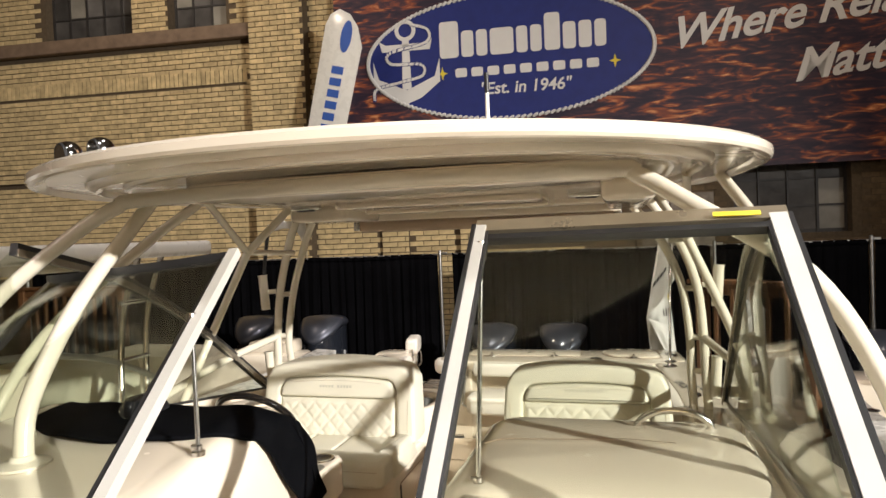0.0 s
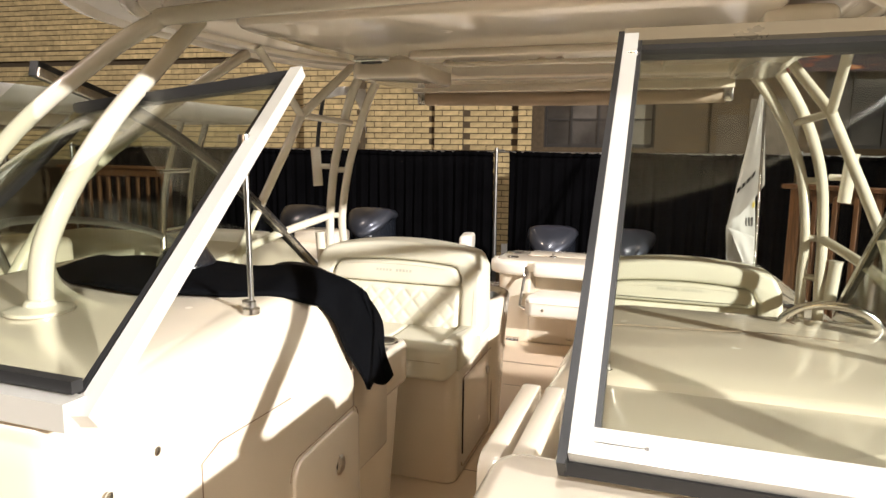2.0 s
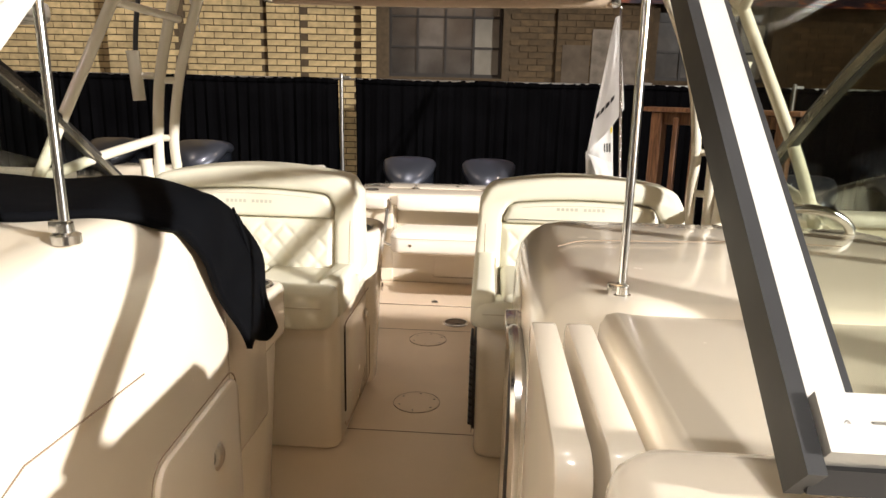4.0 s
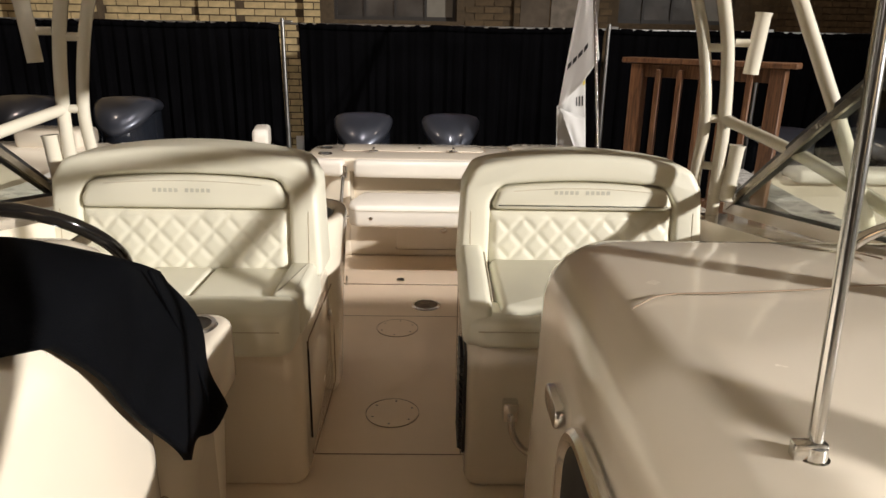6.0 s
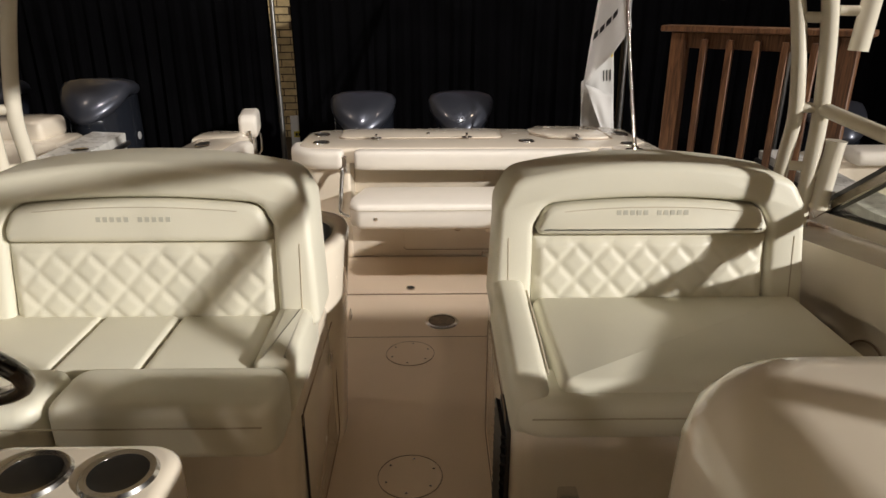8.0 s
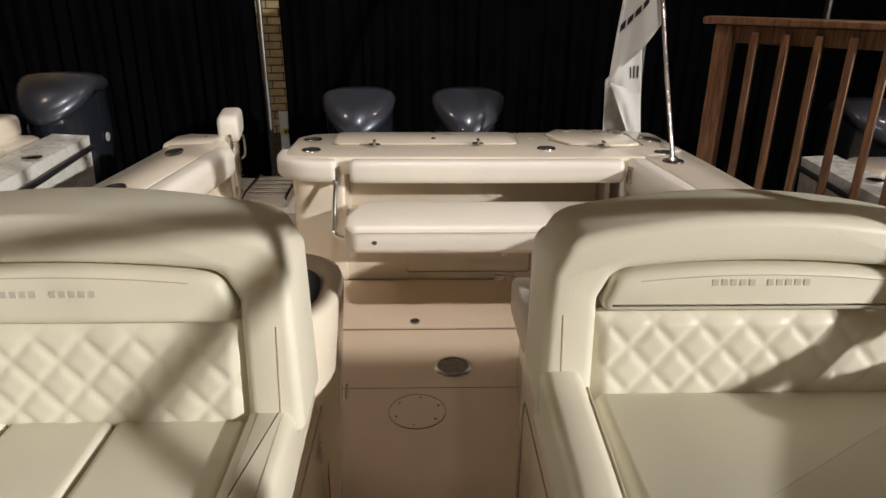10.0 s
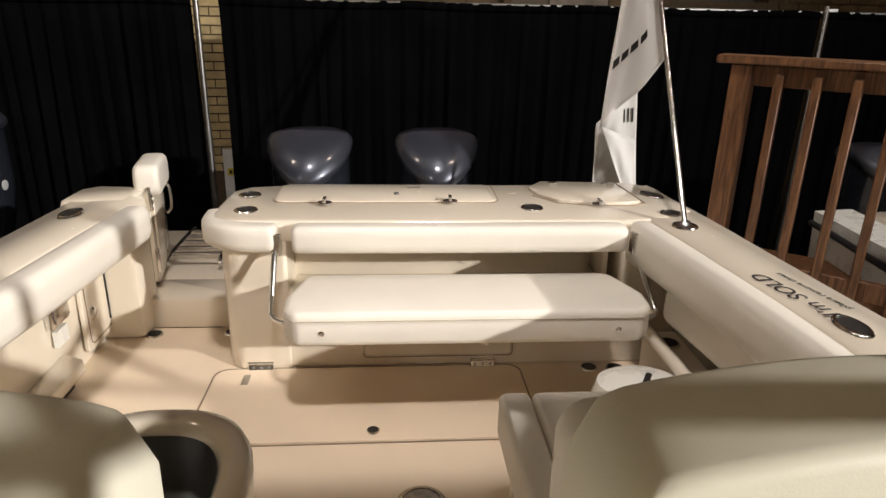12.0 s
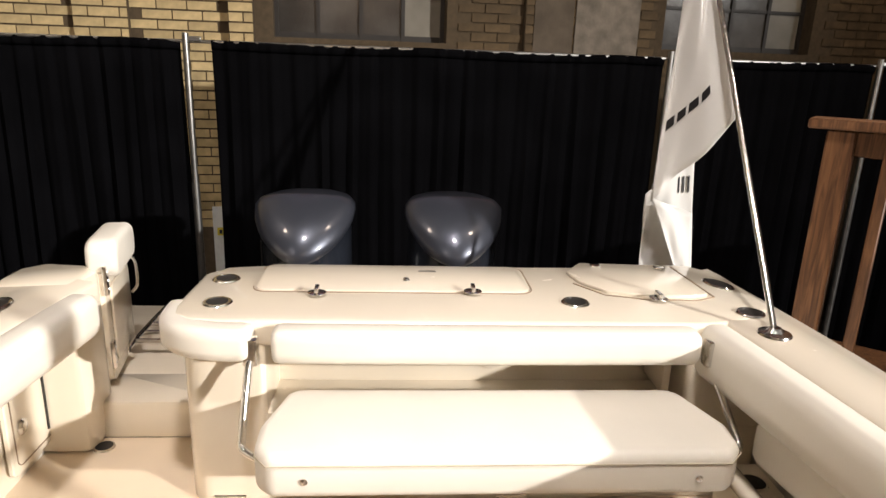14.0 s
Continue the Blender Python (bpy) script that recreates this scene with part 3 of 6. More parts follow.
def hull_side(s):
    """One side of the boat: inner liner, outer skin and flat cap. s: +1 or -1 from the centre line."""
    def X(d):
        return CX + s * d
    cap_in = [(1.30, 1.1, 0.93), (1.30, 2.6, 0.82), (1.28, 3.8, 0.72), (1.26, 4.6, 0.70), (1.20, 5.3, 0.70), (1.15, 5.75, 0.70), (1.12, 6.25, 0.70)]
    if s < 0:
        cap_in = cap_in[:-1] + [(1.10, 6.10, 0.70)]
    cap_out = [(1.60, 1.1, 0.93), (1.62, 2.6, 0.82), (1.60, 3.8, 0.72), (1.56, 4.6, 0.69), (1.50, 5.3, 0.69), (1.47, 5.75, 0.69), (1.44, 6.25, 0.69)]
    if s > 0:
        cap_out[-1] = (1.40, 6.40, 0.69)
    a = smooth_line([(X(d), y, z) for d, y, z in cap_in], 5)
    b = smooth_line([(X(d), y, z) for d, y, z in cap_out], 5)
    rings = []
    for p, q in zip(a, b):
        w = (q - p)
        dn = Vector((0, 0, -1))
        rings.append([p + dn * 0.05, p + dn * 0.012 + w * 0.01, p + w * 0.06, q - w * 0.10, q - w * 0.02 + dn * 0.02, q + dn * 0.08, p + w * 0.5 + dn * 0.09])
    ob = structure("gunwale", loft(rings), GEL, "cream gelcoat gunwale cap with rounded edges", "gunwale", smooth=50)
    rings = []
    for p, q in zip(a, b):
        xi = X(1.33)
        rings.append([(xi, p.y, p.z - 0.04), (xi + s * 0.03, p.y, -0.05), (xi + s * 0.06, p.y, -0.05), (xi + s * 0.03, p.y, p.z - 0.04)])
    structure("cockpit_side", loft(rings), GEL, "cream moulded inner side of the cockpit", "wall")
    rings = []
    for q in b:
        rings.append([(q.x, q.y, q.z - 0.05), (q.x - s * 0.08, q.y, -0.25), (q.x - s * 0.55, q.y, -0.72), (q.x - s * 0.57, q.y, -0.70), (q.x - s * 0.12, q.y, -0.23), (q.x - s * 0.03, q.y, q.z - 0.05)])
    structure("hull", loft(rings), WHITE, "white gelcoat outer hull side", "hull")


hull_side(1)
hull_side(-1)


def cushion(name, points, half, label, mat_=BOLSTER, category="bolster", up=(0, 0, 1)):
    """A stuffed pad along a line, with a rounded-square section and a stitched seam."""
    line = smooth_line(points, 5)
    for tip, towards, at in ((line[0], line[1], 1), (line[-1], line[-2], -1)):
        d = (towards - tip).normalized()
        extra = [tip + d * 0.008, tip + d * 0.024]
        line = [line[0]] + extra + line[1:] if at == 1 else line[:-1] + extra[::-1] + [line[-1]]
    rings = []
    n = 20
    for i, q in enumerate(line):
        t = (line[min(i + 1, len(line) - 1)] - line[max(i - 1, 0)]).normalized()
        u = Vector(up)
        u = (u - t * u.dot(t)).normalized()
        sd = t.cross(u)
        e = min(i, len(line) - 1 - i)
        k = (0.78, 0.93, 1.0)[min(e, 2)]
        ring = []
        for j in range(n):
            a = 2 * math.pi * j / n
            c, d = math.cos(a), math.sin(a)
            g = (abs(c) ** 4.5 + abs(d) ** 4.5) ** (1 / 4.5)
            ring.append(q + sd * (half[0] * k * c / g) + u * (half[1] * k * d / g))
        rings.append(ring)
    ob = part(name, loft(rings), mat_, None, "", None, 60)
    return tagged(ob, label, category)


# coaming pads along both sides
cr = [(CX + 1.235, 4.25, 0.60), (CX + 1.225, 4.7, 0.60), (CX + 1.165, 5.3, 0.60), (CX + 1.105, 5.78, 0.60)]
cushion("coaming_pad", cr, (0.055, 0.095), "cream padded coaming bolster under the gunwale cap")
cushion("coaming_pad", [(CX + 1.245, 4.45, 0.44), (CX + 1.215, 5.0, 0.44), (CX + 1.165, 5.45, 0.44)], (0.045, 0.075), "cream padded lower coaming bolster")
cl = mirror(cr)
cl[-1] = (cl[-1][0] - 0.0, 6.0, 0.60)
cushion("coaming_pad", [(x, y, z + 0.018) for x, y, z in cl], (0.060, 0.080), "cream padded coaming bolster under the gunwale cap")


def side_shelf():
    sh = structure("rod_shelf", loft([[(1.34, y, 0.02), (1.20, y, 0.02), (1.20, y, 0.17), (1.22, y, 0.20), (1.34, y, 0.20)] for y in (4.2, 5.0, 5.66)]), GEL, "cream moulded toe-rail shelf along the side", "shelf")
    part("shelf_rail", sweep([(1.205, 4.25, 0.235), (1.20, 5.0, 0.235), (1.19, 5.62, 0.235)], 0.030, 12), GEL, sh, "cream rounded shelf rail")
    tagged(dish("side_drain", 1.27, 5.55, 0.20, 0.05), "round black drain cup on the side shelf", "deck fitting")
    return sh


side_shelf()
# locker door and fittings on the port-hand inner side
lk = tagged(part("side_locker", prism(rounded(5.80, 6.15, 0.06, 0.45, 0.03), -1.288, -1.268, "x", 0.004, 1), GEL), "cream hinged locker door in the cockpit side", "locker")
part("door_joint", sweep([Vector((-1.266, y, z)) for y, z in rounded(5.83, 6.12, 0.09, 0.42, 0.03)] + [Vector((-1.266, 5.83, 0.12))], 0.0025, 4, curve=False), GAP, lk)
part("latch", lathe([(0.026, 0), (0.030, 0.004), (0.022, 0.010), (0, 0.011)], pose(-1.268, 5.885, 0.225, 0, 90, 0)), CHROME, lk, "round steel latch")
part("vent_slot", box(-1.268, -1.262, 6.04, 6.048, 0.12, 0.40), DARK, lk)
tp = tagged(part("steel_cover", box(-1.29, -1.262, 5.53, 5.68, 0.31, 0.43, 0.006), CHROME), "square steel flip cover on the cockpit side", "deck fitting")
part("lid", box(-1.262, -1.25, 5.55, 5.66, 0.325, 0.415, 0.005), CHROME, tp)
part("label_plate", box(-1.285, -1.266, 5.56, 5.65, 0.22, 0.29), WHITE, tp, "small white label")
# The gap below the toe rail is a dark strip, its shade in the colour.
structure("toe_recess", box(-1.30, -1.262, 4.3, 5.62, 0.0, 0.06, 0.01), DARK, "dark strip for the shade in the toe recess along the cockpit side", "trim")
structure("toe_rail", prism([(-1.30, 0.062), (-1.225, 0.062), (-1.215, 0.075), (-1.225, 0.125), (-1.30, 0.150)], 4.3, 5.64, "y", 0.006), GEL, "cream moulded toe rail along the cockpit side", "trim")


def transom():
    """The stern cabinet with its worktop."""
    t = thing("transom_cabinet", (CX, 6.0, 0.0), "cream gelcoat stern cabinet with hatches and cup holders in its top", "cabinet")
    part("body", prism([(-0.55, 5.745), (-0.62, 5.80), (-0.64, 6.30), (1.38, 6.34), (1.38, 5.745)], 0.0, 0.36, "z", 0.02), GEL, t)
    part("back_wall", prism([(-0.62, 5.98), (-0.64, 6.30), (1.38, 6.34), (1.38, 5.98)], 0.358, 0.66, "z", 0.01), GEL, t)
    part("end_pillar", prism(rounded(-0.655, -0.37, 5.737, 6.2, 0.09, 6, (1, 0.2, 0.2, 1)), 0.0, 0.62, "z", 0.012), GEL, t)
    part("end_pillar", prism(rounded(1.09, 1.40, 5.739, 6.2, 0.04, 4), 0.30, 0.62, "z", 0.012), GEL, t)
    top = part("worktop", prism([(-0.70, 5.86), (-0.685, 5.79), (-0.62, 5.735), (1.10, 5.735), (1.17, 5.74), (1.30, 5.78), (1.46, 5.90), (1.44, 6.30), (1.33, 6.42), (1.0, 6.42), (0.90, 6.37), (-0.50, 6.335), (-0.62, 6.31), (-0.69, 6.22)], 0.605, 0.70, "z", 0.022, 3), GEL, t)
    hat = part("bait_hatch", prism(rounded(-0.46, 0.57, 6.02, 6.325, 0.05), 0.698, 0.708, "z", 0.004, 2), GEL, t, "flush hatch lid")
    part("hatch_joint", sweep([Vector((x, y, 0.7015)) for x, y in rounded(-0.468, 0.578, 6.012, 6.333, 0.055)], 0.0028, 4, curve=False), GAP, hat)
    hat2 = part("sink_hatch", prism([(0.78, 6.14), (0.86, 6.03), (1.0, 5.985), (1.18, 5.98), (1.25, 6.01), (1.23, 6.36), (0.84, 6.38), (0.76, 6.26)], 0.698, 0.714, "z", 0.007, 2), GEL, t, "raised moulded hatch lid")
    part("hatch_joint", sweep([Vector((x, y, 0.7015)) for x, y in [(0.76, 6.14), (0.85, 6.01), (1.0, 5.965), (1.19, 5.96), (1.27, 6.0), (1.25, 6.38)]], 0.003, 4, curve=False), GAP, hat2)
    for x, y in ((-0.225, 5.98), (0.346, 6.01), (1.035, 5.957)):
        la = part("latch", lathe([(0.034, 0), (0.034, 0.004), (0.022, 0.007), (0, 0.008)], pose(x, y, 0.709), 20), CHROME, t, "steel twist latch")
        part("latch_wing", box(x - 0.008, x + 0.008, y - 0.026, y + 0.026, 0.715, 0.735, 0.003), CHROME, la)
    for x, y in ((0.90, 6.33), (1.17, 6.31)):
        part("hinge", box(x - 0.02, x + 0.02, y - 0.018, y + 0.018, 0.714, 0.722, 0.003), CHROME, t)
    part("catch", lathe([(0.014, 0), (0.010, 0.008), (0, 0.009)], pose(0.10, 6.14, 0.708), 10), CHROME, t)
    part("plate", box(0.15, 0.22, 6.24, 6.255, 0.708, 0.711), STEEL, t)
    for x, y in ((-0.558, 5.90), (-0.588, 6.15), (0.715, 5.932)):
        cup = part("cup_holder", lathe([(0.038, 0.001), (0.038, 0.006), (0.047, 0.006), (0.052, 0.001)], pose(x, y, 0.70), 28), CHROME, t, "steel-rimmed cup holder")
        # A flat dark disc stands for the shade down in the cup.
        part("well", lathe([(0, 0.0012), (0.038, 0.0012), (0.038, 0.004), (0, 0.002)], pose(x, y, 0.70), 24), DARK, cup)
    # front: recess panel, tackle drawer and knob
    part("tackle_drawer", prism(rounded(-0.05, 0.62, 0.06, 0.25, 0.02), 5.737, 5.746, "y", 0.003, 1), GEL, t, "flush drawer front")
    part("drawer_joint", sweep([Vector((x, 5.736, z)) for x, z in rounded(-0.055, 0.625, 0.055, 0.255, 0.02)], 0.0022, 4, curve=False), GAP, t)
    for x, z in ((0.28, 0.20), (0.55, 0.19)):
        part("knob", lathe([(0.022, 0), (0.024, 0.004), (0.014, 0.010), (0, 0.012)], pose(x, 5.738, z, 90), 16), CHROME, t)
    part("outlet", lathe([(0.045, 0), (0.048, 0.006), (0.038, 0.010), (0, 0.008)], pose(0.42, 5.981, 0.46, 90), 24), GEL, t)
    part("strut_post", box(1.02, 1.05, 5.80, 5.98, 0.40, 0.62, 0.006), GEL, t)
    return t


transom()
cushion("transom_bolster", [(-0.33, 5.688, 0.643), (0.36, 5.683, 0.643), (1.07, 5.688, 0.643)], (0.050, 0.058), "long cream padded bolster across the stern cabinet front")
cushion("corner_bolster", [(-0.40, 5.695, 0.643), (-0.56, 5.71, 0.643), (-0.668, 5.79, 0.643), (-0.69, 5.95, 0.643)], (0.050, 0.056), "cream padded bolster round the stern cabinet corner")


def fold_bench():
    b = thing("fold_down_bench", (CX, 5.5, 0.39), "cream padded fold-down stern bench on steel arms", "bench")
    o = [(-0.335, 5.36), (-0.29, 5.31), (1.04, 5.31), (1.09, 5.36), (1.10, 5.48), (1.03, 5.68), (0.99, 5.71), (-0.26, 5.71), (-0.29, 5.68), (-0.34, 5.48)]
    part("cushion", prism(o, 0.358, 0.50, "z", 0.028, 4), BOLSTER, b)
    part("seam", sweep([Vector((x, y, 0.468)) for x, y in [(-0.337, 5.52), (-0.333, 5.36), (-0.29, 5.308), (1.04, 5.308), (1.092, 5.36), (1.10, 5.52)]], 0.0022, 4, curve=False), SEAM, b)
    part("base_board", prism(rounded(-0.26, 1.0, 5.36, 5.70, 0.04), 0.340, 0.359, "z", 0.004, 1), GEL, b)
    for x, pts in ((-0.345, [(-0.40, 5.675, 0.63), (-0.405, 5.64, 0.58), (-0.41, 5.55, 0.42), (-0.40, 5.52, 0.385), (-0.33, 5.47, 0.375)]), (1.10, [(1.12, 5.70, 0.63), (1.13, 5.66, 0.58), (1.16, 5.52, 0.43), (1.155, 5.48, 0.40), (1.09, 5.45, 0.38)])):
        part("support_arm", sweep(pts, 0.0125), CHROME, b, "bent polished steel arm")
        part("arm_bracket", box(pts[0][0] - 0.022, pts[0][0] + 0.022, 5.655, 5.70, 0.60, 0.69, 0.004), CHROME, b)
    for x in (-0.187, 0.947):
        part("snap", lathe([(0.010, 0), (0.011, 0.004), (0.004, 0.006), (0, 0.004)], pose(x, 5.309, 0.42, 90), 14), CHROME, b)
    part("spacer_foot", lathe([(0.022, -0.03), (0.026, 0.0)], pose(0.45, 5.42, 0.340), 16), GEL, b)
    return b


fold_bench().location.z -= 0.024
for pts in ([(-0.31, 5.652, 0.690), (0.36, 5.648, 0.690), (1.05, 5.652, 0.690)],):
    part("seam", sweep(pts, 0.0018, 5), SEAM, bpy.data.objects["transom_bolster"])
for pad, dx in (("coaming_pad", -0.052), ("coaming_pad.002", 0.057)):
    src = cr if dx < 0 else cl
    part("seam", sweep([(x + dx * 0.93, y, z + 0.062) for x, y, z in src], 0.0018, 5), SEAM, bpy.data.objects[pad])
# step, boarding platform and open stern door
structure("stern_step", prism(rounded(-1.16, -0.62, 6.16, 6.42, 0.02), 0.0, 0.17, "z", 0.02), GEL, "cream moulded step at the stern door", "step")
structure("swim_platform", box(-1.45, 1.45, 6.40, 7.25, -0.02, 0.17, 0.03), GEL, "cream moulded swim platform behind the stern", "platform")
structure("stern_quarter", prism([(-1.42, 6.05), (-1.12, 6.05), (-1.10, 6.24), (-1.16, 6.32), (-1.34, 6.34), (-1.42, 6.26)], 0.0, 0.70, "z", 0.03), GEL, "cream moulded stern quarter beside the door", "hull")
lad = thing("boarding_ladder", (-1.0, 6.75, 0.18), "folded polished steel boarding ladder on the platform", "ladder")
for x in (-1.14, -0.86):
    part("rail", sweep([(x, 6.55, 0.19), (x, 6.55, 0.235), (x, 7.05, 0.235), (x, 7.05, 0.19)], 0.012), CHROME, lad)
for k in range(5):
    part("rung", sweep([(-1.14, 6.60 + 0.10 * k, 0.235), (-0.86, 6.60 + 0.10 * k, 0.235)], 0.014), CHROME, lad)


def stern_door():
    M = pose(-1.125, 6.26, 0.17, 0, 0, 100)
    d = thing("stern_door", (-1.125, 6.26, 0.17), "open cream stern door with a padded top and steel hinges", "door")
    part("leaf", turned(prism(rounded(0.0, 0.42, 0.03, 0.52, 0.04), -0.03, 0.03, "y", 0.008, 2), M), GEL, d)
    part("inner_panel", turned(prism(rounded(0.05, 0.37, 0.10, 0.44, 0.04), -0.042, -0.03, "y", 0.006, 2), M), GEL, d)
    part("top_pad", turned(prism(rounded(-0.005, 0.36, 0.48, 0.64, 0.06, 6), -0.085, 0.035, "y", 0.028, 4), M), BOLSTER, d, "stuffed cream pad")
    for z in (0.10, 0.42):
        hg = part("hinge", turned(box(-0.02, 0.012, -0.045, -0.028, z, z + 0.12, 0.003), M), CHROME, d)
        for k in range(3):
            part("screw", turned(lathe([(0.005, 0), (0.003, 0.004)], pose(-0.006, -0.045, z + 0.025 + 0.035 * k, 90), 8), M), STEEL, hg)
    part("latch_bar", turned(sweep([(0.36, -0.05, 0.30), (0.36, -0.075, 0.34), (0.36, -0.075, 0.44), (0.36, -0.05, 0.48)], 0.007, 8), M), CHROME, d)


stern_door()

# ---- seats ----


def quilt(x0, x1, z0, z1, y, pitch=0.098):
    """A quilted pad facing the bow: puffed diamonds with sunk stitch lines, on a closed back."""
    nx, nz = 96, 34
    def puff(x, z):
        edge = min(x - x0, x1 - x, z - z0, z1 - z)
        rim = min(1.0, max(0.0, edge / 0.03))
        p, q = (x / pitch + z / (pitch * 1.05)), (x / pitch - z / (pitch * 1.05))
        d = min(abs(p - round(p)), abs(q - round(q)))
        return 0.016 * math.sqrt(rim) + rim * 0.0075 * min(1.0, d / 0.22) ** 0.6
    lean = 0.16
    verts, faces = [], []
    for j in range(nz + 1):
        for i in range(nx + 1):
            x, z = x0 + (x1 - x0) * i / nx, z0 + (z1 - z0) * j / nz
            verts.append((x, y + (z - z0) * lean - puff(x, z), z))
    for j in range(nz):
        for i in range(nx):
            a = j * (nx + 1) + i
            faces.append((a, a + 1, a + nx + 2, a + nx + 1))
    return verts, faces


def seat(name, x0, x1, s, label, y=3.60):
    """A double seat. s: +1 where the aisle is on the right-hand side of the seat, -1 on the other."""
    z_top = 1.122 if s > 0 else 1.104
    r = thing(name, ((x0 + x1) / 2, y - 0.1, 0.0), label, "chair", "helm chairs")
    aisle, wall = (x1, x0) if s > 0 else (x0, x1)
    def A(d):
        return aisle - s * d
    # backrest shell: outline seen from the bow with an arched top
    n = 24
    out = []
    for k in range(n + 1):
        u = k / n
        x = x0 + (x1 - x0) * u
        arch = z_top - 0.055 * (2 * u - 1) ** 2
        e = min(u, 1 - u) * (x1 - x0)
        if e < 0.065:
            arch -= 0.065 - math.sqrt(max(0, 0.065 ** 2 - (0.065 - e) ** 2))
        out.append((x, arch))
    outline = [(x0 - 0.02, 0.66), (x1 + 0.02, 0.66)] + out[::-1]
    mx = (x0 + x1) / 2
    shell = prism([(mx + (px - mx) * 0.985, pz - 0.006) for px, pz in outline], y - 0.030, y + 0.15, "y", 0.03, 3)
    for v in shell.verts:
        v.co.y += (v.co.z - 0.66) * 0.16
    part("backrest", shell, VINYL, r)
    # proud frame round the pads
    inner = []
    ix0, ix1 = x0 + 0.10, x1 - 0.10
    for k in range(n + 1):
        u = k / n
        x = ix0 + (ix1 - ix0) * u
        arch = (z_top - 0.095) - 0.022 * (2 * u - 1) ** 2
        e = min(u, 1 - u) * (ix1 - ix0)
        if e < 0.055:
            arch -= 0.055 - math.sqrt(max(0, 0.055 ** 2 - (0.055 - e) ** 2))
        inner.append((x, arch))
    band = [(x0 - 0.02, 0.66)] + out + [(x1 + 0.02, 0.66), (ix1 + 0.005, 0.66)] + inner[::-1] + [(ix0 - 0.005, 0.66)]
    frame_bm = prism(band, y - 0.072, y + 0.142, "y", 0.022, 4)
    for v in frame_bm.verts:
        v.co.y += (v.co.z - 0.66) * 0.16
    part("back_frame", frame_bm, VINYL, r, "padded outer frame of the backrest")
    for sx in (-1, 1):
        ex = (x0 + 0.028) if sx < 0 else (x1 - 0.028)
        part("frame_piping", sweep([(ex, y - 0.0715 + (zz - 0.66) * 0.16, zz) for zz in (0.70, 0.78, 0.86, 0.90)], 0.0022, 6), SEAM, r)
    # headrest pad and quilted pad
    hx0, hx1 = x0 + 0.107, x1 - 0.107
    hp = prism([(hx0, 0.906), (hx1, 0.906)] + [(min(hx1, max(hx0, x)), z - 0.007) for x, z in inner[::-1]], y - 0.080, y + 0.02, "y", 0.020, 4)
    for v in hp.verts:
        v.co.y += (v.co.z - 0.66) * 0.16
    head = part("headrest_pad", hp, VINYL, r)
    for k in range(11):
        lx = (hx0 + hx1) / 2 - 0.10 + 0.019 * k
        if k != 5:
            part("logo_bar", turned(box(-0.0062, 0.0062, -0.0006, 0.003, -0.0068, 0.0068), pose(lx, y - 0.0805 + (0.972 - 0.66) * 0.16, 0.972, -9, 0, 0)), LOGO, head, smooth=0)
    q = part("quilted_pad", quilt(x0 + 0.097, x1 - 0.097, 0.664, 0.902, y - 0.040), VINYL, r, "diamond-quilted ivory vinyl pad", smooth=70)
    stitch = sweep([(x, y - 0.0800 + (z - 0.022 - 0.66) * 0.16, z - 0.022) for x, z in inner[3:-3:3]], 0.0012, 5)
    part("stitching", stitch, SEAM, r)
    # seat cushions
    if s > 0:
        mid = x0 + 0.43
        for a, b in ((x0 + 0.02, mid - 0.004), (mid + 0.004, x1 - 0.0)):
            part("front_bolster", prism(rounded(a, b, 3.05, 3.24, 0.05, 5), 0.575, 0.715, "z", 0.030, 4), VINYL, r, "flip-up front bolster")
        for a, b in ((x0 + 0.04, x0 + 0.34), (x0 + 0.346, x0 + 0.56), (x0 + 0.566, x1 - 0.105)):
            part("seat_cushion", prism(rounded(a, b, 3.245, 3.60, 0.02, 3), 0.575, 0.690, "z", 0.016, 3), VINYL, r)
        part("arm_pad", prism(rounded(x1 - 0.10, x1 - 0.0, 3.245, 3.62, 0.02, 3), 0.56, 0.715, "z", 0.025, 3), VINYL, r)
    else:
        part("seat_cushion", prism(rounded(x0 + 0.10, x1, 3.12, 3.60, 0.03, 4), 0.60, 0.725, "z", 0.030, 4), VINYL, r)
        part("front_roll", prism(rounded(x0 - 0.012, x1, 3.07, 3.25, 0.08, 6, (1, 0.2, 0.2, 1)), 0.60, 0.700, "z", 0.035, 4), VINYL, r)
        arm = prism([(3.10, 0.60), (3.66, 0.60), (3.66, 0.785), (3.54, 0.772), (3.30, 0.756), (3.14, 0.740), (3.10, 0.705)], x0 - 0.014, x0 + 0.075, "x", 0.024, 3)
        part("arm_pad", arm, VINYL, r)
        part("piping", sweep([(x0 + 0.077, 3.16, 0.727), (x0 + 0.077, 3.32, 0.745), (x0 + 0.077, 3.55, 0.760)], 0.003, 6), SEAM, r)
    part("cushion_seam", sweep([(x0 + 0.03, 3.046 if s > 0 else 3.066, 0.668), (x1 - 0.03, 3.046 if s > 0 else 3.066, 0.668)], 0.002, 4, curve=False), SEAM, r)
    # moulded base
    base = prism(rounded(x0 + 0.01, x1 - 0.01, 3.215, 4.03, 0.06, 5), 0.0, 0.60, "z", 0.02, 2)
    part("base", base, GEL, r, "cream moulded seat base")
    lo = sweep([Vector((A(-0.0005), yy, zz)) for yy, zz in rounded(3.30, 3.86, 0.06, 0.52, 0.03)], 0.0025, 4, curve=False)
    part("access_door_joint", lo, GAP, r)
    return r


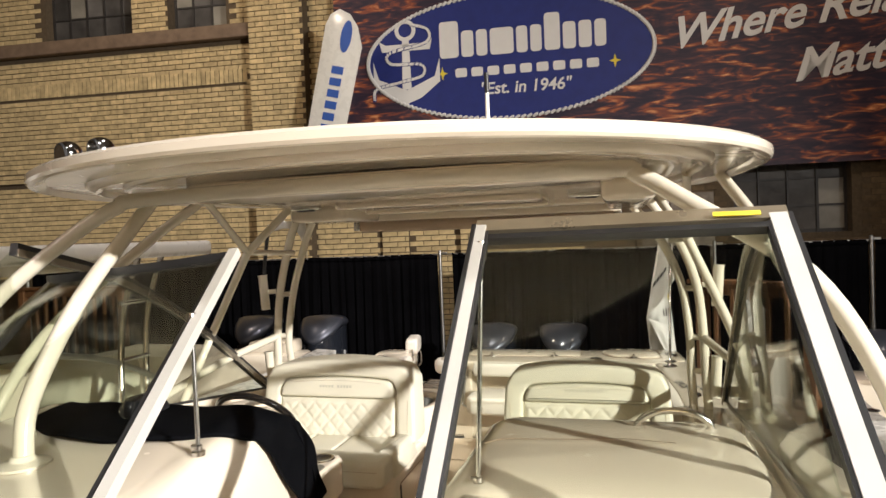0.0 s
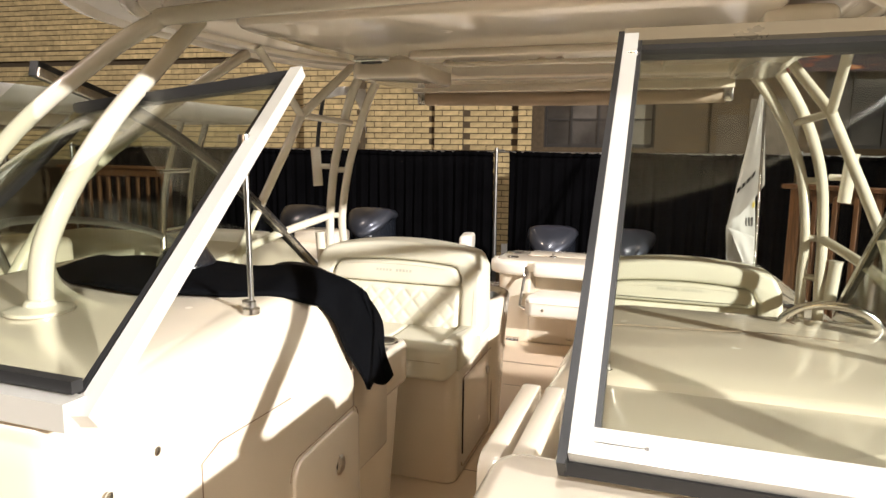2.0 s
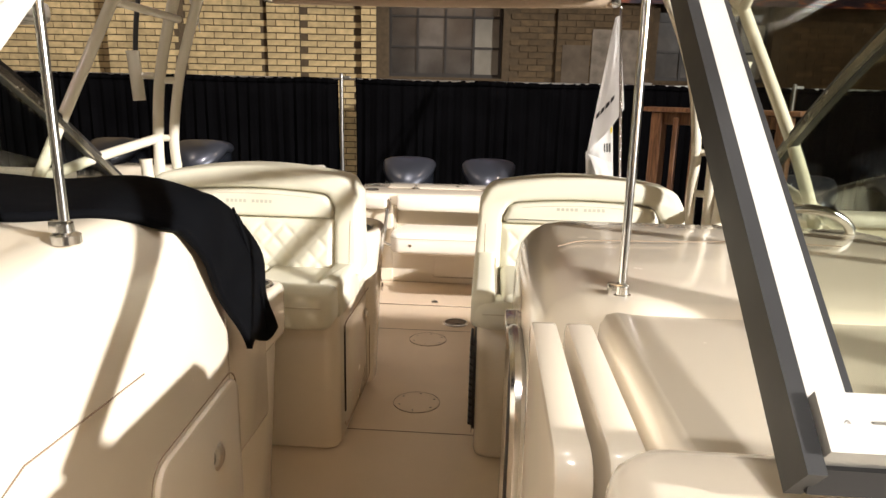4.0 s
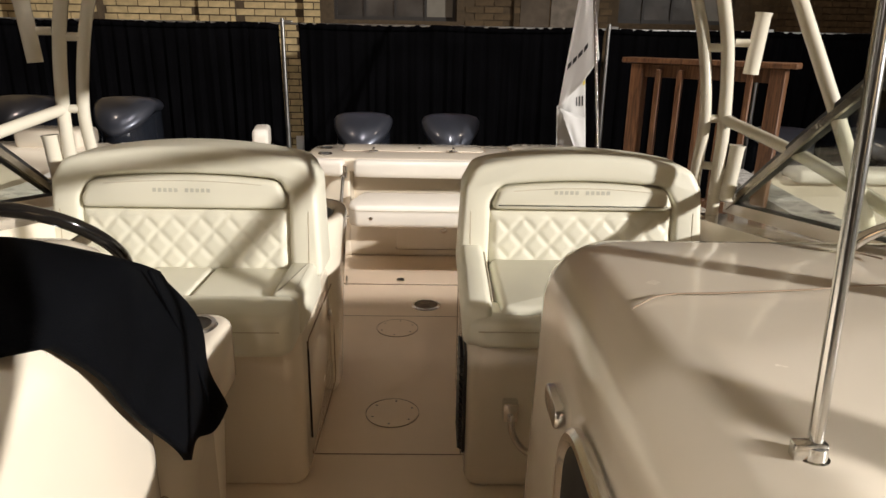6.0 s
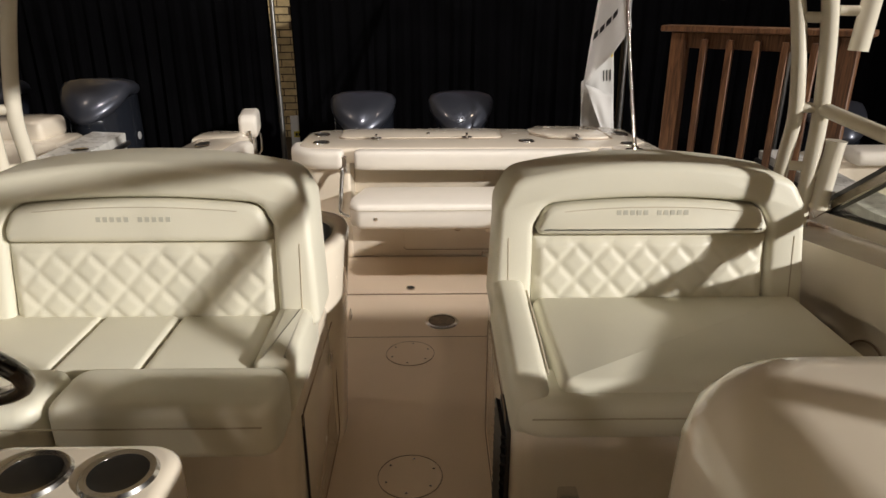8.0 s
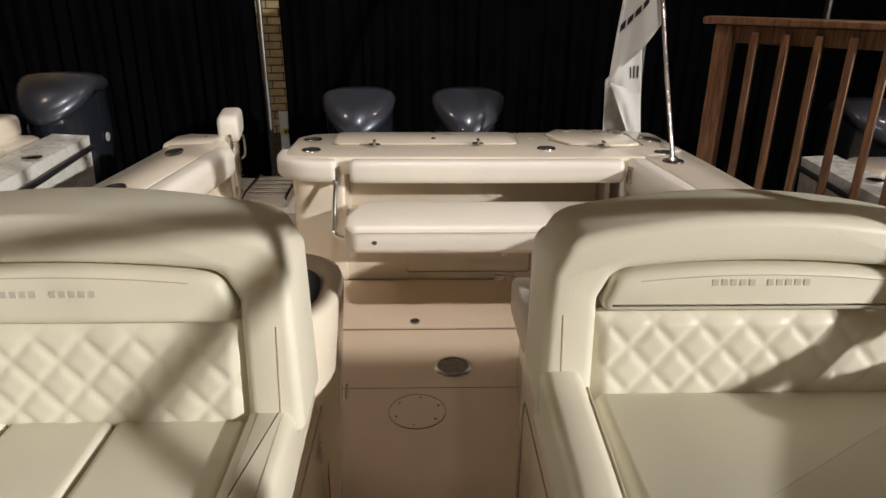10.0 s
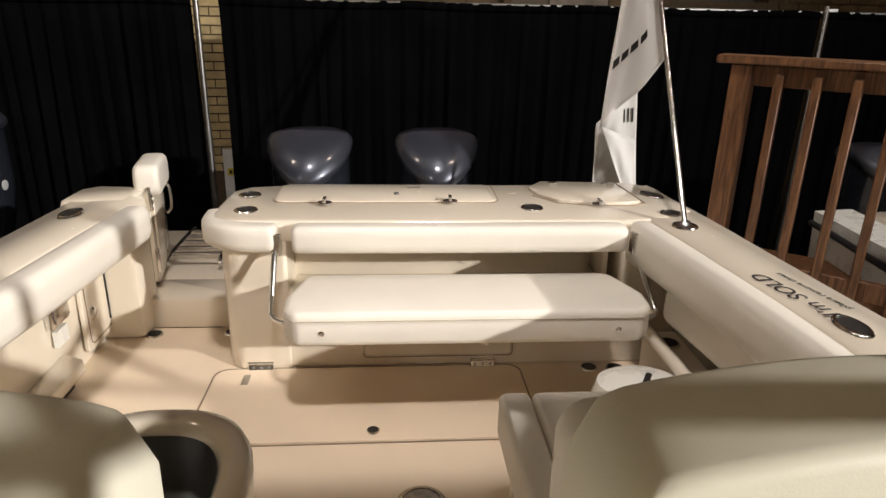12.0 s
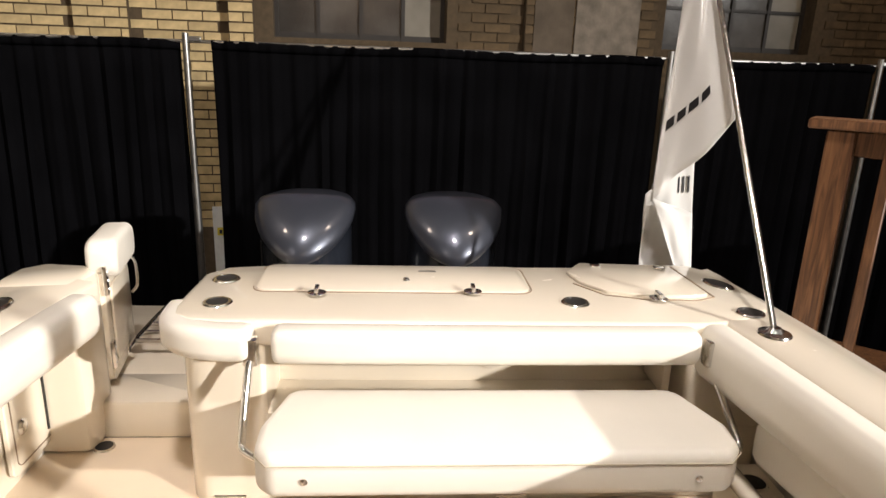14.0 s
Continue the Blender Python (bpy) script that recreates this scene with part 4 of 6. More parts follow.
helm_seat = seat("captain_chair", -1.155, -0.215, 1, "double ivory vinyl chair with quilted back and flip-up bolsters")
comp_seat = seat("passenger_chair", 0.315, 1.19, -1, "double ivory vinyl chair with quilted back and padded arm", 3.64)
part("latch", lathe([(0.024, 0), (0.027, 0.004), (0.016, 0.009), (0, 0.010)], pose(-0.222, 3.80, 0.40, 0, 90, 0), 18), CHROME, helm_seat, "round steel latch")
part("slot", box(-0.224, -0.218, 3.33, 3.338, 0.12, 0.50), DARK, helm_seat)
gr = part("vent_grille", prism(rounded(3.26, 3.44, 0.10, 0.50, 0.02), 0.314, 0.326, "x", 0.003, 1), BLACK, comp_seat, "black louvred vent grille")
for k in range(13):
    part("louvre", turned(box(-0.012, 0.004, -0.085, 0.085, -0.004, 0.004), pose(0.311, 3.35, 0.125 + 0.029 * k, 0, 30, 0)), BLACK, gr)
part("grab_handle", sweep([(0.47, 3.215, 0.33), (0.47, 3.17, 0.31), (0.48, 3.155, 0.25), (0.53, 3.15, 0.19), (0.62, 3.15, 0.17), (0.75, 3.15, 0.17), (0.80, 3.19, 0.17)], 0.012), CHROME, comp_seat, "bent polished steel hand grip")
part("handle_bracket", box(0.445, 0.495, 3.17, 3.216, 0.29, 0.36, 0.006), CHROME, comp_seat)


def aft_bin():
    """The moulded drinks bin on the back of the helm seat."""
    b = thing("drinks_bin", (-0.45, 3.98, 0.60), "cream moulded bin with a steel-lined well behind the helm seat", "bin")
    part("shell", prism([(-1.05, 3.76), (-0.53, 3.76), (-0.53, 4.18), (-1.05, 4.18)], 0.0, 0.74, "z", 0.025, 3), GEL, b)
    def ring(z, rx, ry, dx=0.0):
        return [(-0.362 + dx + rx * math.copysign(abs(math.cos(a)) ** 0.8, math.cos(a)), 3.985 + ry * math.copysign(abs(math.sin(a)) ** 0.8, math.sin(a)), z) for a in [2 * math.pi * k / 44 for k in range(44)]]
    part("tub", loft([ring(0.0, 0.165, 0.20, -0.01), ring(0.50, 0.178, 0.22), ring(0.66, 0.19, 0.235), ring(0.775, 0.196, 0.242), ring(0.792, 0.190, 0.236), ring(0.797, 0.176, 0.222), ring(0.795, 0.150, 0.194), ring(0.780, 0.138, 0.180), ring(0.70, 0.134, 0.175)], False), GEL, b, "thick moulded rim", smooth=60)
    part("liner", loft([ring(0.772, 0.1365, 0.1785), ring(0.66, 0.128, 0.166), ring(0.625, 0.115, 0.145), ring(0.615, 0.01, 0.01)], False), mat("brushed_steel_liner", (0.26, 0.26, 0.25), 0.32, 0.9, vary=0.1, scale=20), b, "brushed steel well", smooth=60)
    part("side_latch", lathe([(0.020, 0), (0.022, 0.004), (0, 0.008)], pose(-0.164, 3.93, 0.50, 0, 90, 0), 16), CHROME, b)


aft_bin()
cs = thing("aft_jump_seat", (0.62, 4.02, 0.4), "cream padded aft-facing jump seat behind the companion seat", "seat")
part("backrest", prism(rounded(0.32, 1.15, 0.60, 1.0, 0.06), 3.83, 3.93, "y", 0.03, 3), BOLSTER, cs)
for x0, x1 in ((0.398, 0.496), (0.500, 1.118), (1.122, 1.222)):
    part("cushion", prism(rounded(x0, x1, 4.02, 4.812, 0.03, 5), 0.30, 0.445, "z", 0.020, 4), BOLSTER, cs)
part("base", prism(rounded(0.42, 1.06, 3.90, 4.70, 0.05), 0.0, 0.305, "z", 0.01), GEL, cs)
part("cup_rim", lathe([(0.040, 0.0), (0.052, 0.0), (0.050, 0.006), (0.040, 0.004)], pose(0.56, 4.42, 0.445), 24), CHROME, cs, "polished steel rim")
co_ = thing("portable_case", (1.03, 5.24, 0.0), "small white rounded portable case with a dark handle slot", "case")
part("body", lathe([(0.0, 0.0), (0.15, 0.0), (0.17, 0.03), (0.175, 0.16), (0.16, 0.22), (0.10, 0.25), (0.0, 0.256)], Matrix.Translation((1.03, 5.24, 0.0)) @ Matrix.Diagonal((1.04, 0.78, 0.92, 1)), 32), WHITE, co_)
part("handle_slot", turned(prism(rounded(-0.045, 0.045, -0.012, 0.012, 0.012), 0, 0.004, "z"), pose(1.045, 5.21, 0.2325, 6, 0, 60)), INK, co_)
part("side_clip", box(0.858, 0.876, 5.22, 5.25, 0.10, 0.14, 0.004), STEEL, co_)

# ---- helm console and its cover ----
hc = thing("helm_console", (-0.65, 1.75, 0.0), "cream moulded helm console with a dash pod and side locker", "console")


def shaped(x0, x1, y0, y1, top, r, lean=0.0, n=7, ztop=None):
    """A moulded console: rounded plan, soft top edge, sides that lean in slightly."""
    def ring(z, inset, rr):
        k = 1 - z / top
        return [(x, y, z + (ztop(x, y) if ztop and z > top * 0.7 else 0)) for x, y in rounded(x0 - lean * k + inset, x1 + lean * k - inset, y0 + inset, y1 + lean * k - inset, rr, n)]
    rings = [ring(0.0, 0, r), ring(top * 0.55, 0, r), ring(top - 0.10, 0, r)]
    for a in (25, 50, 70, 90):
        t = radians(a)
        rings.append(ring(top - 0.10 + 0.10 * math.sin(t), 0.10 * (1 - math.cos(t)), max(0.012, r - 0.10 * (1 - math.cos(t)))))
    rings.append(ring(top, 0.25, max(0.01, r - 0.2)))
    return loft(rings)


def skewed(bm):
    """The aisle side draws in towards the stern."""
    for v in bm.verts:
        if v.co.x > -0.6:
            v.co.x -= 0.022 + (v.co.y - 1.1) * 0.062
    return bm


part("body", skewed(shaped(-1.32, -0.125, 1.06, 2.20, 1.215, 0.10, 0.0, ztop=lambda x, y: 0.03 * max(0, (y - 1.1)) - 0.02 * max(0, -0.5 - x))), GEL, hc)
part("dash", prism([(2.05, 0.55), (2.05, 1.19), (2.22, 1.12), (2.34, 0.93), (2.46, 0.86), (2.46, 0.55)], -1.25, -0.24, "x", 0.02), GEL, hc)
pod = part("cup_pod", prism(rounded(-0.60, -0.265, 2.40, 2.74, 0.06, 5), 0.70, 0.868, "z", 0.022, 3), GEL, hc)
part("pod_base", prism([(2.30, 0.0), (2.30, 0.72), (2.70, 0.72), (2.55, 0.0)], -1.2, -0.29, "x", 0.03), GEL, hc)
for x in (-0.345, -0.475):
    c = part("cup_holder", lathe([(0.044, 0.001), (0.044, 0.006), (0.054, 0.007), (0.058, 0.001)], pose(x, 2.655, 0.868), 30), CHROME, hc, "steel-rimmed cup holder")
    # The depth of the cup comes from shade put into the disc's colour.
    part("well", lathe([(0, 0.0012), (0.044, 0.0012), (0.044, 0.005), (0.03, 0.003), (0, 0.0025)], pose(x, 2.655, 0.868), 24), mat("shaded_steel_well", (0.035, 0.033, 0.03), 0.22, 0.6) if x > -0.4 else bpy.data.materials["shaded_steel_well"], c)
part("tray", prism(rounded(-0.38, -0.285, 2.42, 2.58, 0.03), 0.868, 0.871, "z"), mat("grey_tray_mat", (0.20, 0.19, 0.16), 0.7), hc, "grey rubber tray mat")
part("side_door", skewed(prism(rounded(1.72, 2.14, 0.25, 0.82, 0.05), -0.128, -0.114, "x", 0.006, 2)), GEL, hc, "cream hinged side door")
part("door_joint", skewed(sweep([Vector((-0.1245, y, z)) for y, z in rounded(1.71, 2.15, 0.24, 0.83, 0.05)], 0.0016, 4, curve=False)), GAP, hc)
part("door_latch", skewed(lathe([(0.024, 0), (0.030, 0.003), (0.018, 0.010), (0, 0.010)], pose(-0.114, 1.985, 0.70, 0, 90, 0), 20)), CHROME, hc, "round steel latch")
part("panel_joint", skewed(sweep([Vector((-0.1235, y, z)) for y, z in [(1.36, 0.30), (1.36, 1.0), (1.42, 1.02), (1.72, 1.0)]], 0.0013, 4, curve=False)), GAP, hc)
part("panel_slot", skewed(box(-0.126, -0.1225, 1.365, 1.37, 0.45, 0.88)), DARK, hc)
for y, z in ((1.235, 1.085), (1.12, 1.06)):
    part("screw", skewed(lathe([(0.008, 0), (0.0085, 0.003), (0.004, 0.005), (0, 0.004)], pose(-0.123, y, z, 0, 90, 0), 12)), CHROME, hc)

cover = thing("helm_cover", (-0.6, 2.0, 1.22), "black canvas cover drawn over the helm dash and its corner", "cover")


def cover_surface(u, v):
    """u runs from the outer end to the aisle and then down the console side, v from the front hem to the back."""
    if u < 0.72:
        x = -1.12 + (u / 0.72) * 0.91
        front = 1.68 + 0.20 * max(0.0, (x + 0.62) / 0.46) ** 2 * (1 if x > -0.62 else 0) + (0.22 * ((-0.62 - x) / 0.5) ** 2 if x < -0.62 else 0)
        back = 2.20
        y = front + (back - front) * v
        z = 1.238 + 0.022 * math.sin(min(1.0, v * 1.5) * math.pi / 2) - 0.22 * max(0.0, v - 0.6) ** 1.2 - 0.02 * max(0.0, (-0.8 - x) / 0.3)
        z -= 0.03 * max(0.0, (u - 0.62) / 0.10) ** 2
        z += 0.004 * math.sin(x * 23 + y * 11)
        return (x, y, z)
    w = (u - 0.72) / 0.28
    front = 1.885 + 0.265 * w
    back = 2.20 + 0.13 * w
    y = front + (back - front) * v
    top = 1.208 + 0.022 * math.sin(min(1.0, v * 1.5) * math.pi / 2) - 0.22 * max(0.0, v - 0.6) ** 1.2
    bottom = 0.872 - 0.02 * v + 0.012 * math.sin(v * 7)
    x = -0.21 + 0.026 * math.sin(min(1, w * 3) * math.pi / 2) + 0.006 * math.sin(w * 9 + v * 5)
    return (x, y, top + (bottom - top) * w)


thicken(part("canvas", sheet(cover_surface, 60, 20), CANVAS, cover, smooth=70), 0.012, 1)
part("seam", sweep([(-0.185, 2.12, 1.20), (-0.172, 2.16, 1.10), (-0.170, 2.22, 0.99), (-0.170, 2.26, 0.88)], 0.003, 6), CANVAS, cover)
part("compass_bulge", lathe([(0.085, 0.0), (0.083, 0.04), (0.06, 0.075), (0.0, 0.09)], pose(-0.655, 1.93, 1.240), 24), mat("gloss_black_dome", (0.012, 0.013, 0.016), 0.12, coat=0.5), cover, "glossy black compass dome")

wh = thing("steering_wheel", (-0.70, 2.70, 1.0), "black and steel three-spoke steering wheel", "steering wheel")
WM = pose(-0.70, 2.72, 1.018, -48, 0, 0)
part("rim", turned(loft([[((0.185 + 0.016 * math.cos(b)) * math.cos(a), (0.185 + 0.016 * math.cos(b)) * math.sin(a), 0.016 * math.sin(b)) for b in [2 * math.pi * q / 10 for q in range(10)]] for a in [2 * math.pi * k / 48 for k in range(49)]], False), WM), mat("gloss_dark_rim", (0.016, 0.014, 0.013), 0.12, 0.4, coat=0.6), wh)
for k in range(3):
    a = radians(90 + 120 * k)
    part("spoke", turned(sweep([(0.03 * math.cos(a), 0.03 * math.sin(a), -0.03), (0.11 * math.cos(a), 0.11 * math.sin(a), -0.018), (0.18 * math.cos(a), 0.18 * math.sin(a), 0.0)], (0.016, 0.004), 8), WM), CHROME, wh)
part("hub", turned(lathe([(0.0, -0.05), (0.045, -0.05), (0.045, -0.02), (0.03, -0.01), (0.0, -0.008)]), WM), CHROME, wh)
part("column", turned(sweep([(0, 0, -0.05), (0, 0, -0.36)], 0.03), WM), BLACK, wh)

# ---- companion console ----
cc = thing("companion_console", (0.9, 1.9, 0.0), "cream moulded companion console with a cabin door in its side", "console")
part("bulkhead", prism(rounded(0.445, 1.42, 1.00, 1.272, 0.05, 5), 0.0, 1.180, "z", 0.03, 3), GEL, cc)
part("forward_body", prism(rounded(0.515, 1.40, 1.20, 1.80, 0.03, 4), 0.0, 1.135, "z", 0.03, 3), GEL, cc)
part("body", shaped(0.43, 1.40, 1.655, 2.63, 1.115, 0.16, 0.03, ztop=lambda x, y: 0.035 - 0.03 * (y - 1.6)), GEL, cc)
part("top_joint", sweep([(1.02, 2.56, 1.112), (1.03, 2.40, 1.136)], 0.002, 4), GAP, cc)
part("lid_joint", sweep([(0.50, 2.16, 1.134), (0.56, 2.205, 1.138), (0.66, 2.215, 1.139), (0.80, 2.235, 1.138), (0.95, 2.26, 1.138), (1.12, 2.24, 1.138)], 0.0014, 4), GAP, cc)
# The open doorway is a flat panel with its darkness in the colour.
dr = part("cabin_door", prism(rounded(1.80, 2.12, 0.06, 0.975, 0.10, 8), 0.408, 0.424, "x", 0.003, 1), DARK, cc, "cabin doorway, its unlit opening drawn as a dark panel")
part("door_frame", sweep([Vector((0.412, y, z)) for y, z in rounded(1.79, 2.13, 0.05, 0.985, 0.11, 8)] + [Vector((0.412, 1.79, 0.16))], 0.014, 8, curve=False), CHROME, dr, "polished steel door frame")
part("door_handle", turned(prism(rounded(-0.022, 0.022, -0.05, 0.05, 0.02), 0, 0.03, "z", 0.006), pose(0.428, 2.21, 0.94, 0, -90, 0)), CHROME, cc, "polished steel latch")
part("grab_rail", sweep([(1.00, 2.47, 1.10), (1.01, 2.465, 1.14), (1.06, 2.46, 1.175), (1.13, 2.46, 1.185), (1.20, 2.46, 1.175), (1.25, 2.465, 1.14), (1.26, 2.47, 1.09)], 0.012), CHROME, cc, "arched polished steel hand rail")
# the folded walk-through door leaves beside it
for x in (0.430, 0.477):
    lf = tagged(part("walkway_door_leaf", prism(rounded(1.278, 1.650, 0.0, 1.148, 0.03), x - 0.017, x + 0.017, "x", 0.004, 2), GEL), "cream folding walkway door leaf stowed beside the console", "door", "walkway door leaves")
    part("hinge", box(x - 0.024, x - 0.018, 1.29, 1.32, 0.80, 0.95, 0.002), CHROME, lf)
for x, z in ((0.62, 1.08), (0.50, 1.05)):
    part("bolt", lathe([(0.008, 0), (0.0085, 0.004), (0.004, 0.007), (0, 0.006)], pose(x, 1.0, z, 90), 12), CHROME, cc)

# ---- windshield ----


def bar(name, pts, r, material, parent, label="", up=None, steps=5):
    return part(name, sweep(pts, r, 4 if isinstance(r, tuple) else 8, up=up, steps=steps), material, parent, label)


def pane_between(a, b, c, d, t=0.006):
    """A flat or bent glass sheet between lines a-b (bottom) and d-c (top)."""
    lo, hi = [Vector(p) for p in a], [Vector(p) for p in b]
    bm = bmesh.new()
    n = (hi[0] - lo[0]).cross(lo[-1] - lo[0]).normalized() * t
    rows = [[bm.verts.new(p + o) for p in line] for o in (Vector(), n) for line in (lo, hi)]
    m = len(lo)
    for i in range(m - 1):
        bm.faces.new((rows[0][i], rows[0][i + 1], rows[1][i + 1], rows[1][i]))
        bm.faces.new((rows[2][i], rows[2][i + 1], rows[3][i + 1], rows[3][i]))
        bm.faces.new((rows[0][i], rows[0][i + 1], rows[2][i + 1], rows[2][i]))
        bm.faces.new((rows[1][i], rows[1][i + 1], rows[3][i + 1], rows[3][i]))
    bm.faces.new((rows[0][0], rows[1][0], rows[3][0], rows[2][0]))
    bm.faces.new((rows[0][-1], rows[1][-1], rows[3][-1], rows[2][-1]))
    return bm


wr = thing("windshield", (0.95, 1.5, 1.2), "white-framed glass windshield panel with black rubber seals", "windshield", "windshields")
BLr, TLr, TRr, BRr = (0.590, 1.21, 1.235), (0.585, 1.90, 1.84), (1.36, 1.93, 1.84), (1.385, 1.21, 1.235)
g = part("glass", pane_between([BLr, BRr], [TLr, TRr], 0, 0), GLASS, wr)
g.visible_shadow = False
NRM = (0, -0.66, 0.75)
bar("left_post", [(0.577, 1.185, 1.215), (0.572, 1.915, 1.855)], (0.015, 0.016), POST, wr, "white aluminium post", up=NRM)
bar("seal", [(0.557, 1.17, 1.205), (0.552, 1.91, 1.855)], (0.006, 0.020), BLACK, wr, up=NRM)
bar("seal", [(0.596, 1.215, 1.24), (0.591, 1.90, 1.84)], (0.004, 0.012), BLACK, wr, up=NRM)
bar("right_post", [(1.40, 1.185, 1.215), (1.375, 1.94, 1.855)], (0.022, 0.018), POST, wr, "white aluminium post", up=NRM)
bar("seal", [(1.430, 1.19, 1.215), (1.404, 1.95, 1.855)], (0.008, 0.020), BLACK, wr, up=NRM)
bar("seal", [(1.373, 1.20, 1.23), (1.349, 1.92, 1.838)], (0.005, 0.012), BLACK, wr, up=NRM)
bar("sill", [(0.565, 1.1925, 1.2286), (1.38, 1.1925, 1.2286)], (0.020, 0.024), POST, wr, "white aluminium sill", up=NRM)
bar("sill_seal", [(0.56, 1.181, 1.206), (1.40, 1.181, 1.203)], (0.009, 0.009), BLACK, wr)
bar("header", [(0.555, 1.925, 1.852), (1.40, 1.945, 1.858)], (0.024, 0.018), mat("bronze_trim", (0.34, 0.29, 0.21), 0.3, 0.6), wr, "bronzed metal header", up=NRM)
bar("header_seal", [(0.56, 1.892, 1.822), (1.375, 1.912, 1.828)], (0.010, 0.014), BLACK, wr, up=NRM)
part("sticker", turned(box(-0.06, 0.06, -0.003, 0.0, -0.008, 0.008), pose(1.27, 1.912, 1.868, -42, 0, 1)), YELLOW, wr, "small yellow sticker")
for x, y, z in ((0.580, 1.178, 1.244), (0.66, 1.178, 1.246), (1.30, 1.178, 1.246)):
    part("bolt", lathe([(0.0030, -0.002), (0.0034, 0.0015), (0.002, 0.003), (0, 0.0028)], pose(x, y, z, 60), 12), STEEL, wr)
bar("latch_bar", [(0.595, 1.177, 1.246), (0.655, 1.177, 1.246)], (0.001, 0.0015), STEEL, wr)
part("handle", box(1.39, 1.41, 1.17, 1.20, 1.26, 1.36, 0.006), BLACK, wr, "black latch handle")

wl = thing("windshield", (-0.6, 1.5, 1.2), "white-framed glass windshield panel with bent outer corner", "windshield", "windshields")
lo = smooth_line([(-0.16, 1.11, 1.235), (-0.55, 1.12, 1.235), (-0.95, 1.16, 1.225), (-1.18, 1.28, 1.20), (-1.27, 1.50, 1.17)], 4)
hi = smooth_line([(-0.30, 1.94, 1.795), (-0.62, 1.965, 1.765), (-0.98, 2.0, 1.735), (-1.16, 2.06, 1.725), (-1.25, 2.18, 1.715)], 4)
g = part("glass", pane_between(lo, hi, 0, 0), GLASS, wl)
g.visible_shadow = False
bar("post", [(-0.135, 1.075, 1.205), (-0.286, 1.955, 1.812)], (0.0165, 0.015), POST, wl, "white aluminium post", up=NRM)
bar("seal", [(-0.168, 1.10, 1.225), (-0.318, 1.955, 1.80)], (0.005, 0.012), BLACK, wl, up=NRM)
bar("sill", [(-0.15, 1.08, 1.215), (-0.55, 1.09, 1.215), (-0.95, 1.13, 1.205), (-1.2, 1.25, 1.18)], (0.026, 0.022), POST, wl, "white aluminium sill")
bar("sill_seal", [(-0.16, 1.09, 1.252), (-0.55, 1.10, 1.252), (-0.95, 1.14, 1.242), (-1.2, 1.26, 1.215)], (0.010, 0.010), BLACK, wl)
bar("header", [tuple(p) for p in hi[::4]], (0.016, 0.018), BLACK, wl, "black rubber header")
bar("corner_seal", [tuple(hi[-1]), tuple(hi[-1].lerp(lo[-1], 0.5)), tuple(lo[-1])], (0.012, 0.012), BLACK, wl, "black rubber corner seal")


def side_glass(s):
    w = thing("side_window", (CX + s * 1.4, 2.8, 0.9), "long tapering side window in a black and steel frame", "windshield", "side windows")
    def X(p):
        return (CX + s * (p[0] - CX), p[1], p[2])
    low = [X(p) for p in ((1.36, 1.24, 1.20), (1.42, 2.2, 1.08), (1.46, 3.0, 0.965), (1.52, 4.12, 0.80))]
    top = [X(p) for p in ((1.35, 1.98, 1.85), (1.40, 2.55, 1.70), (1.46, 3.19, 1.40), (1.52, 4.09, 0.82))]
    a, b = smooth_line(low, 6), smooth_line(top, 6)
    gg = part("glass", pane_between(a, b, 0, 0), GLASS, w)
    gg.visible_shadow = False
    bar("upper_frame", top, (0.016, 0.024), BLACK, w, "black curved upper frame")
    bar("frame_trim", [(p[0] - s * 0.018, p[1], p[2] - 0.012) for p in top], (0.006, 0.014), mat("steel_trim", (0.45, 0.42, 0.36), 0.25, 0.9) if s > 0 else bpy.data.materials["steel_trim"], w)
    bar("lower_frame", low, (0.018, 0.022), GEL, w)
    bar("lower_seal", [(p[0], p[1], p[2] + 0.026) for p in low], (0.006, 0.008), BLACK, w)


side_glass(1)
side_glass(-1)
structure("side_deck", loft([[(CX + 1.24, y, z), (CX + 1.60, y, z - 0.01), (CX + 1.60, y, z - 0.14), (CX + 1.24, y, z - 0.16)] for y, z in ((1.1, 1.19), (2.2, 1.06), (3.0, 0.945), (4.12, 0.775), (4.4, 0.70))]), GEL, "cream moulded side deck below the window", "deck")
structure("side_deck", loft([[(CX - 1.20, y, z), (CX - 1.60, y, z - 0.01), (CX - 1.60, y, z - 0.14), (CX - 1.20, y, z - 0.16)] for y, z in ((1.1, 1.19), (2.2, 1.06), (3.0, 0.945), (4.12, 0.775), (4.4, 0.70))]), GEL, "cream moulded side deck below the window", "deck")
structure("side_panel", box(CX + 1.28, CX + 1.30, 2.5, 4.2, 0.0, 0.80), GEL, "cream moulded inner side beside the companion seat", "wall")
part("round_hatch_joint", sweep([Vector((CX + 1.277, 3.42 + 0.10 * math.cos(a), 0.55 + 0.10 * math.sin(a))) for a in [2 * math.pi * k / 30 for k in range(31)]], 0.003, 4, curve=False), GAP, bpy.data.objects["side_panel"])
structure("side_panel", box(CX - 1.30, CX - 1.28, 2.2, 4.2, 0.0, 0.80), GEL, "cream moulded inner side beside the helm seat", "wall")


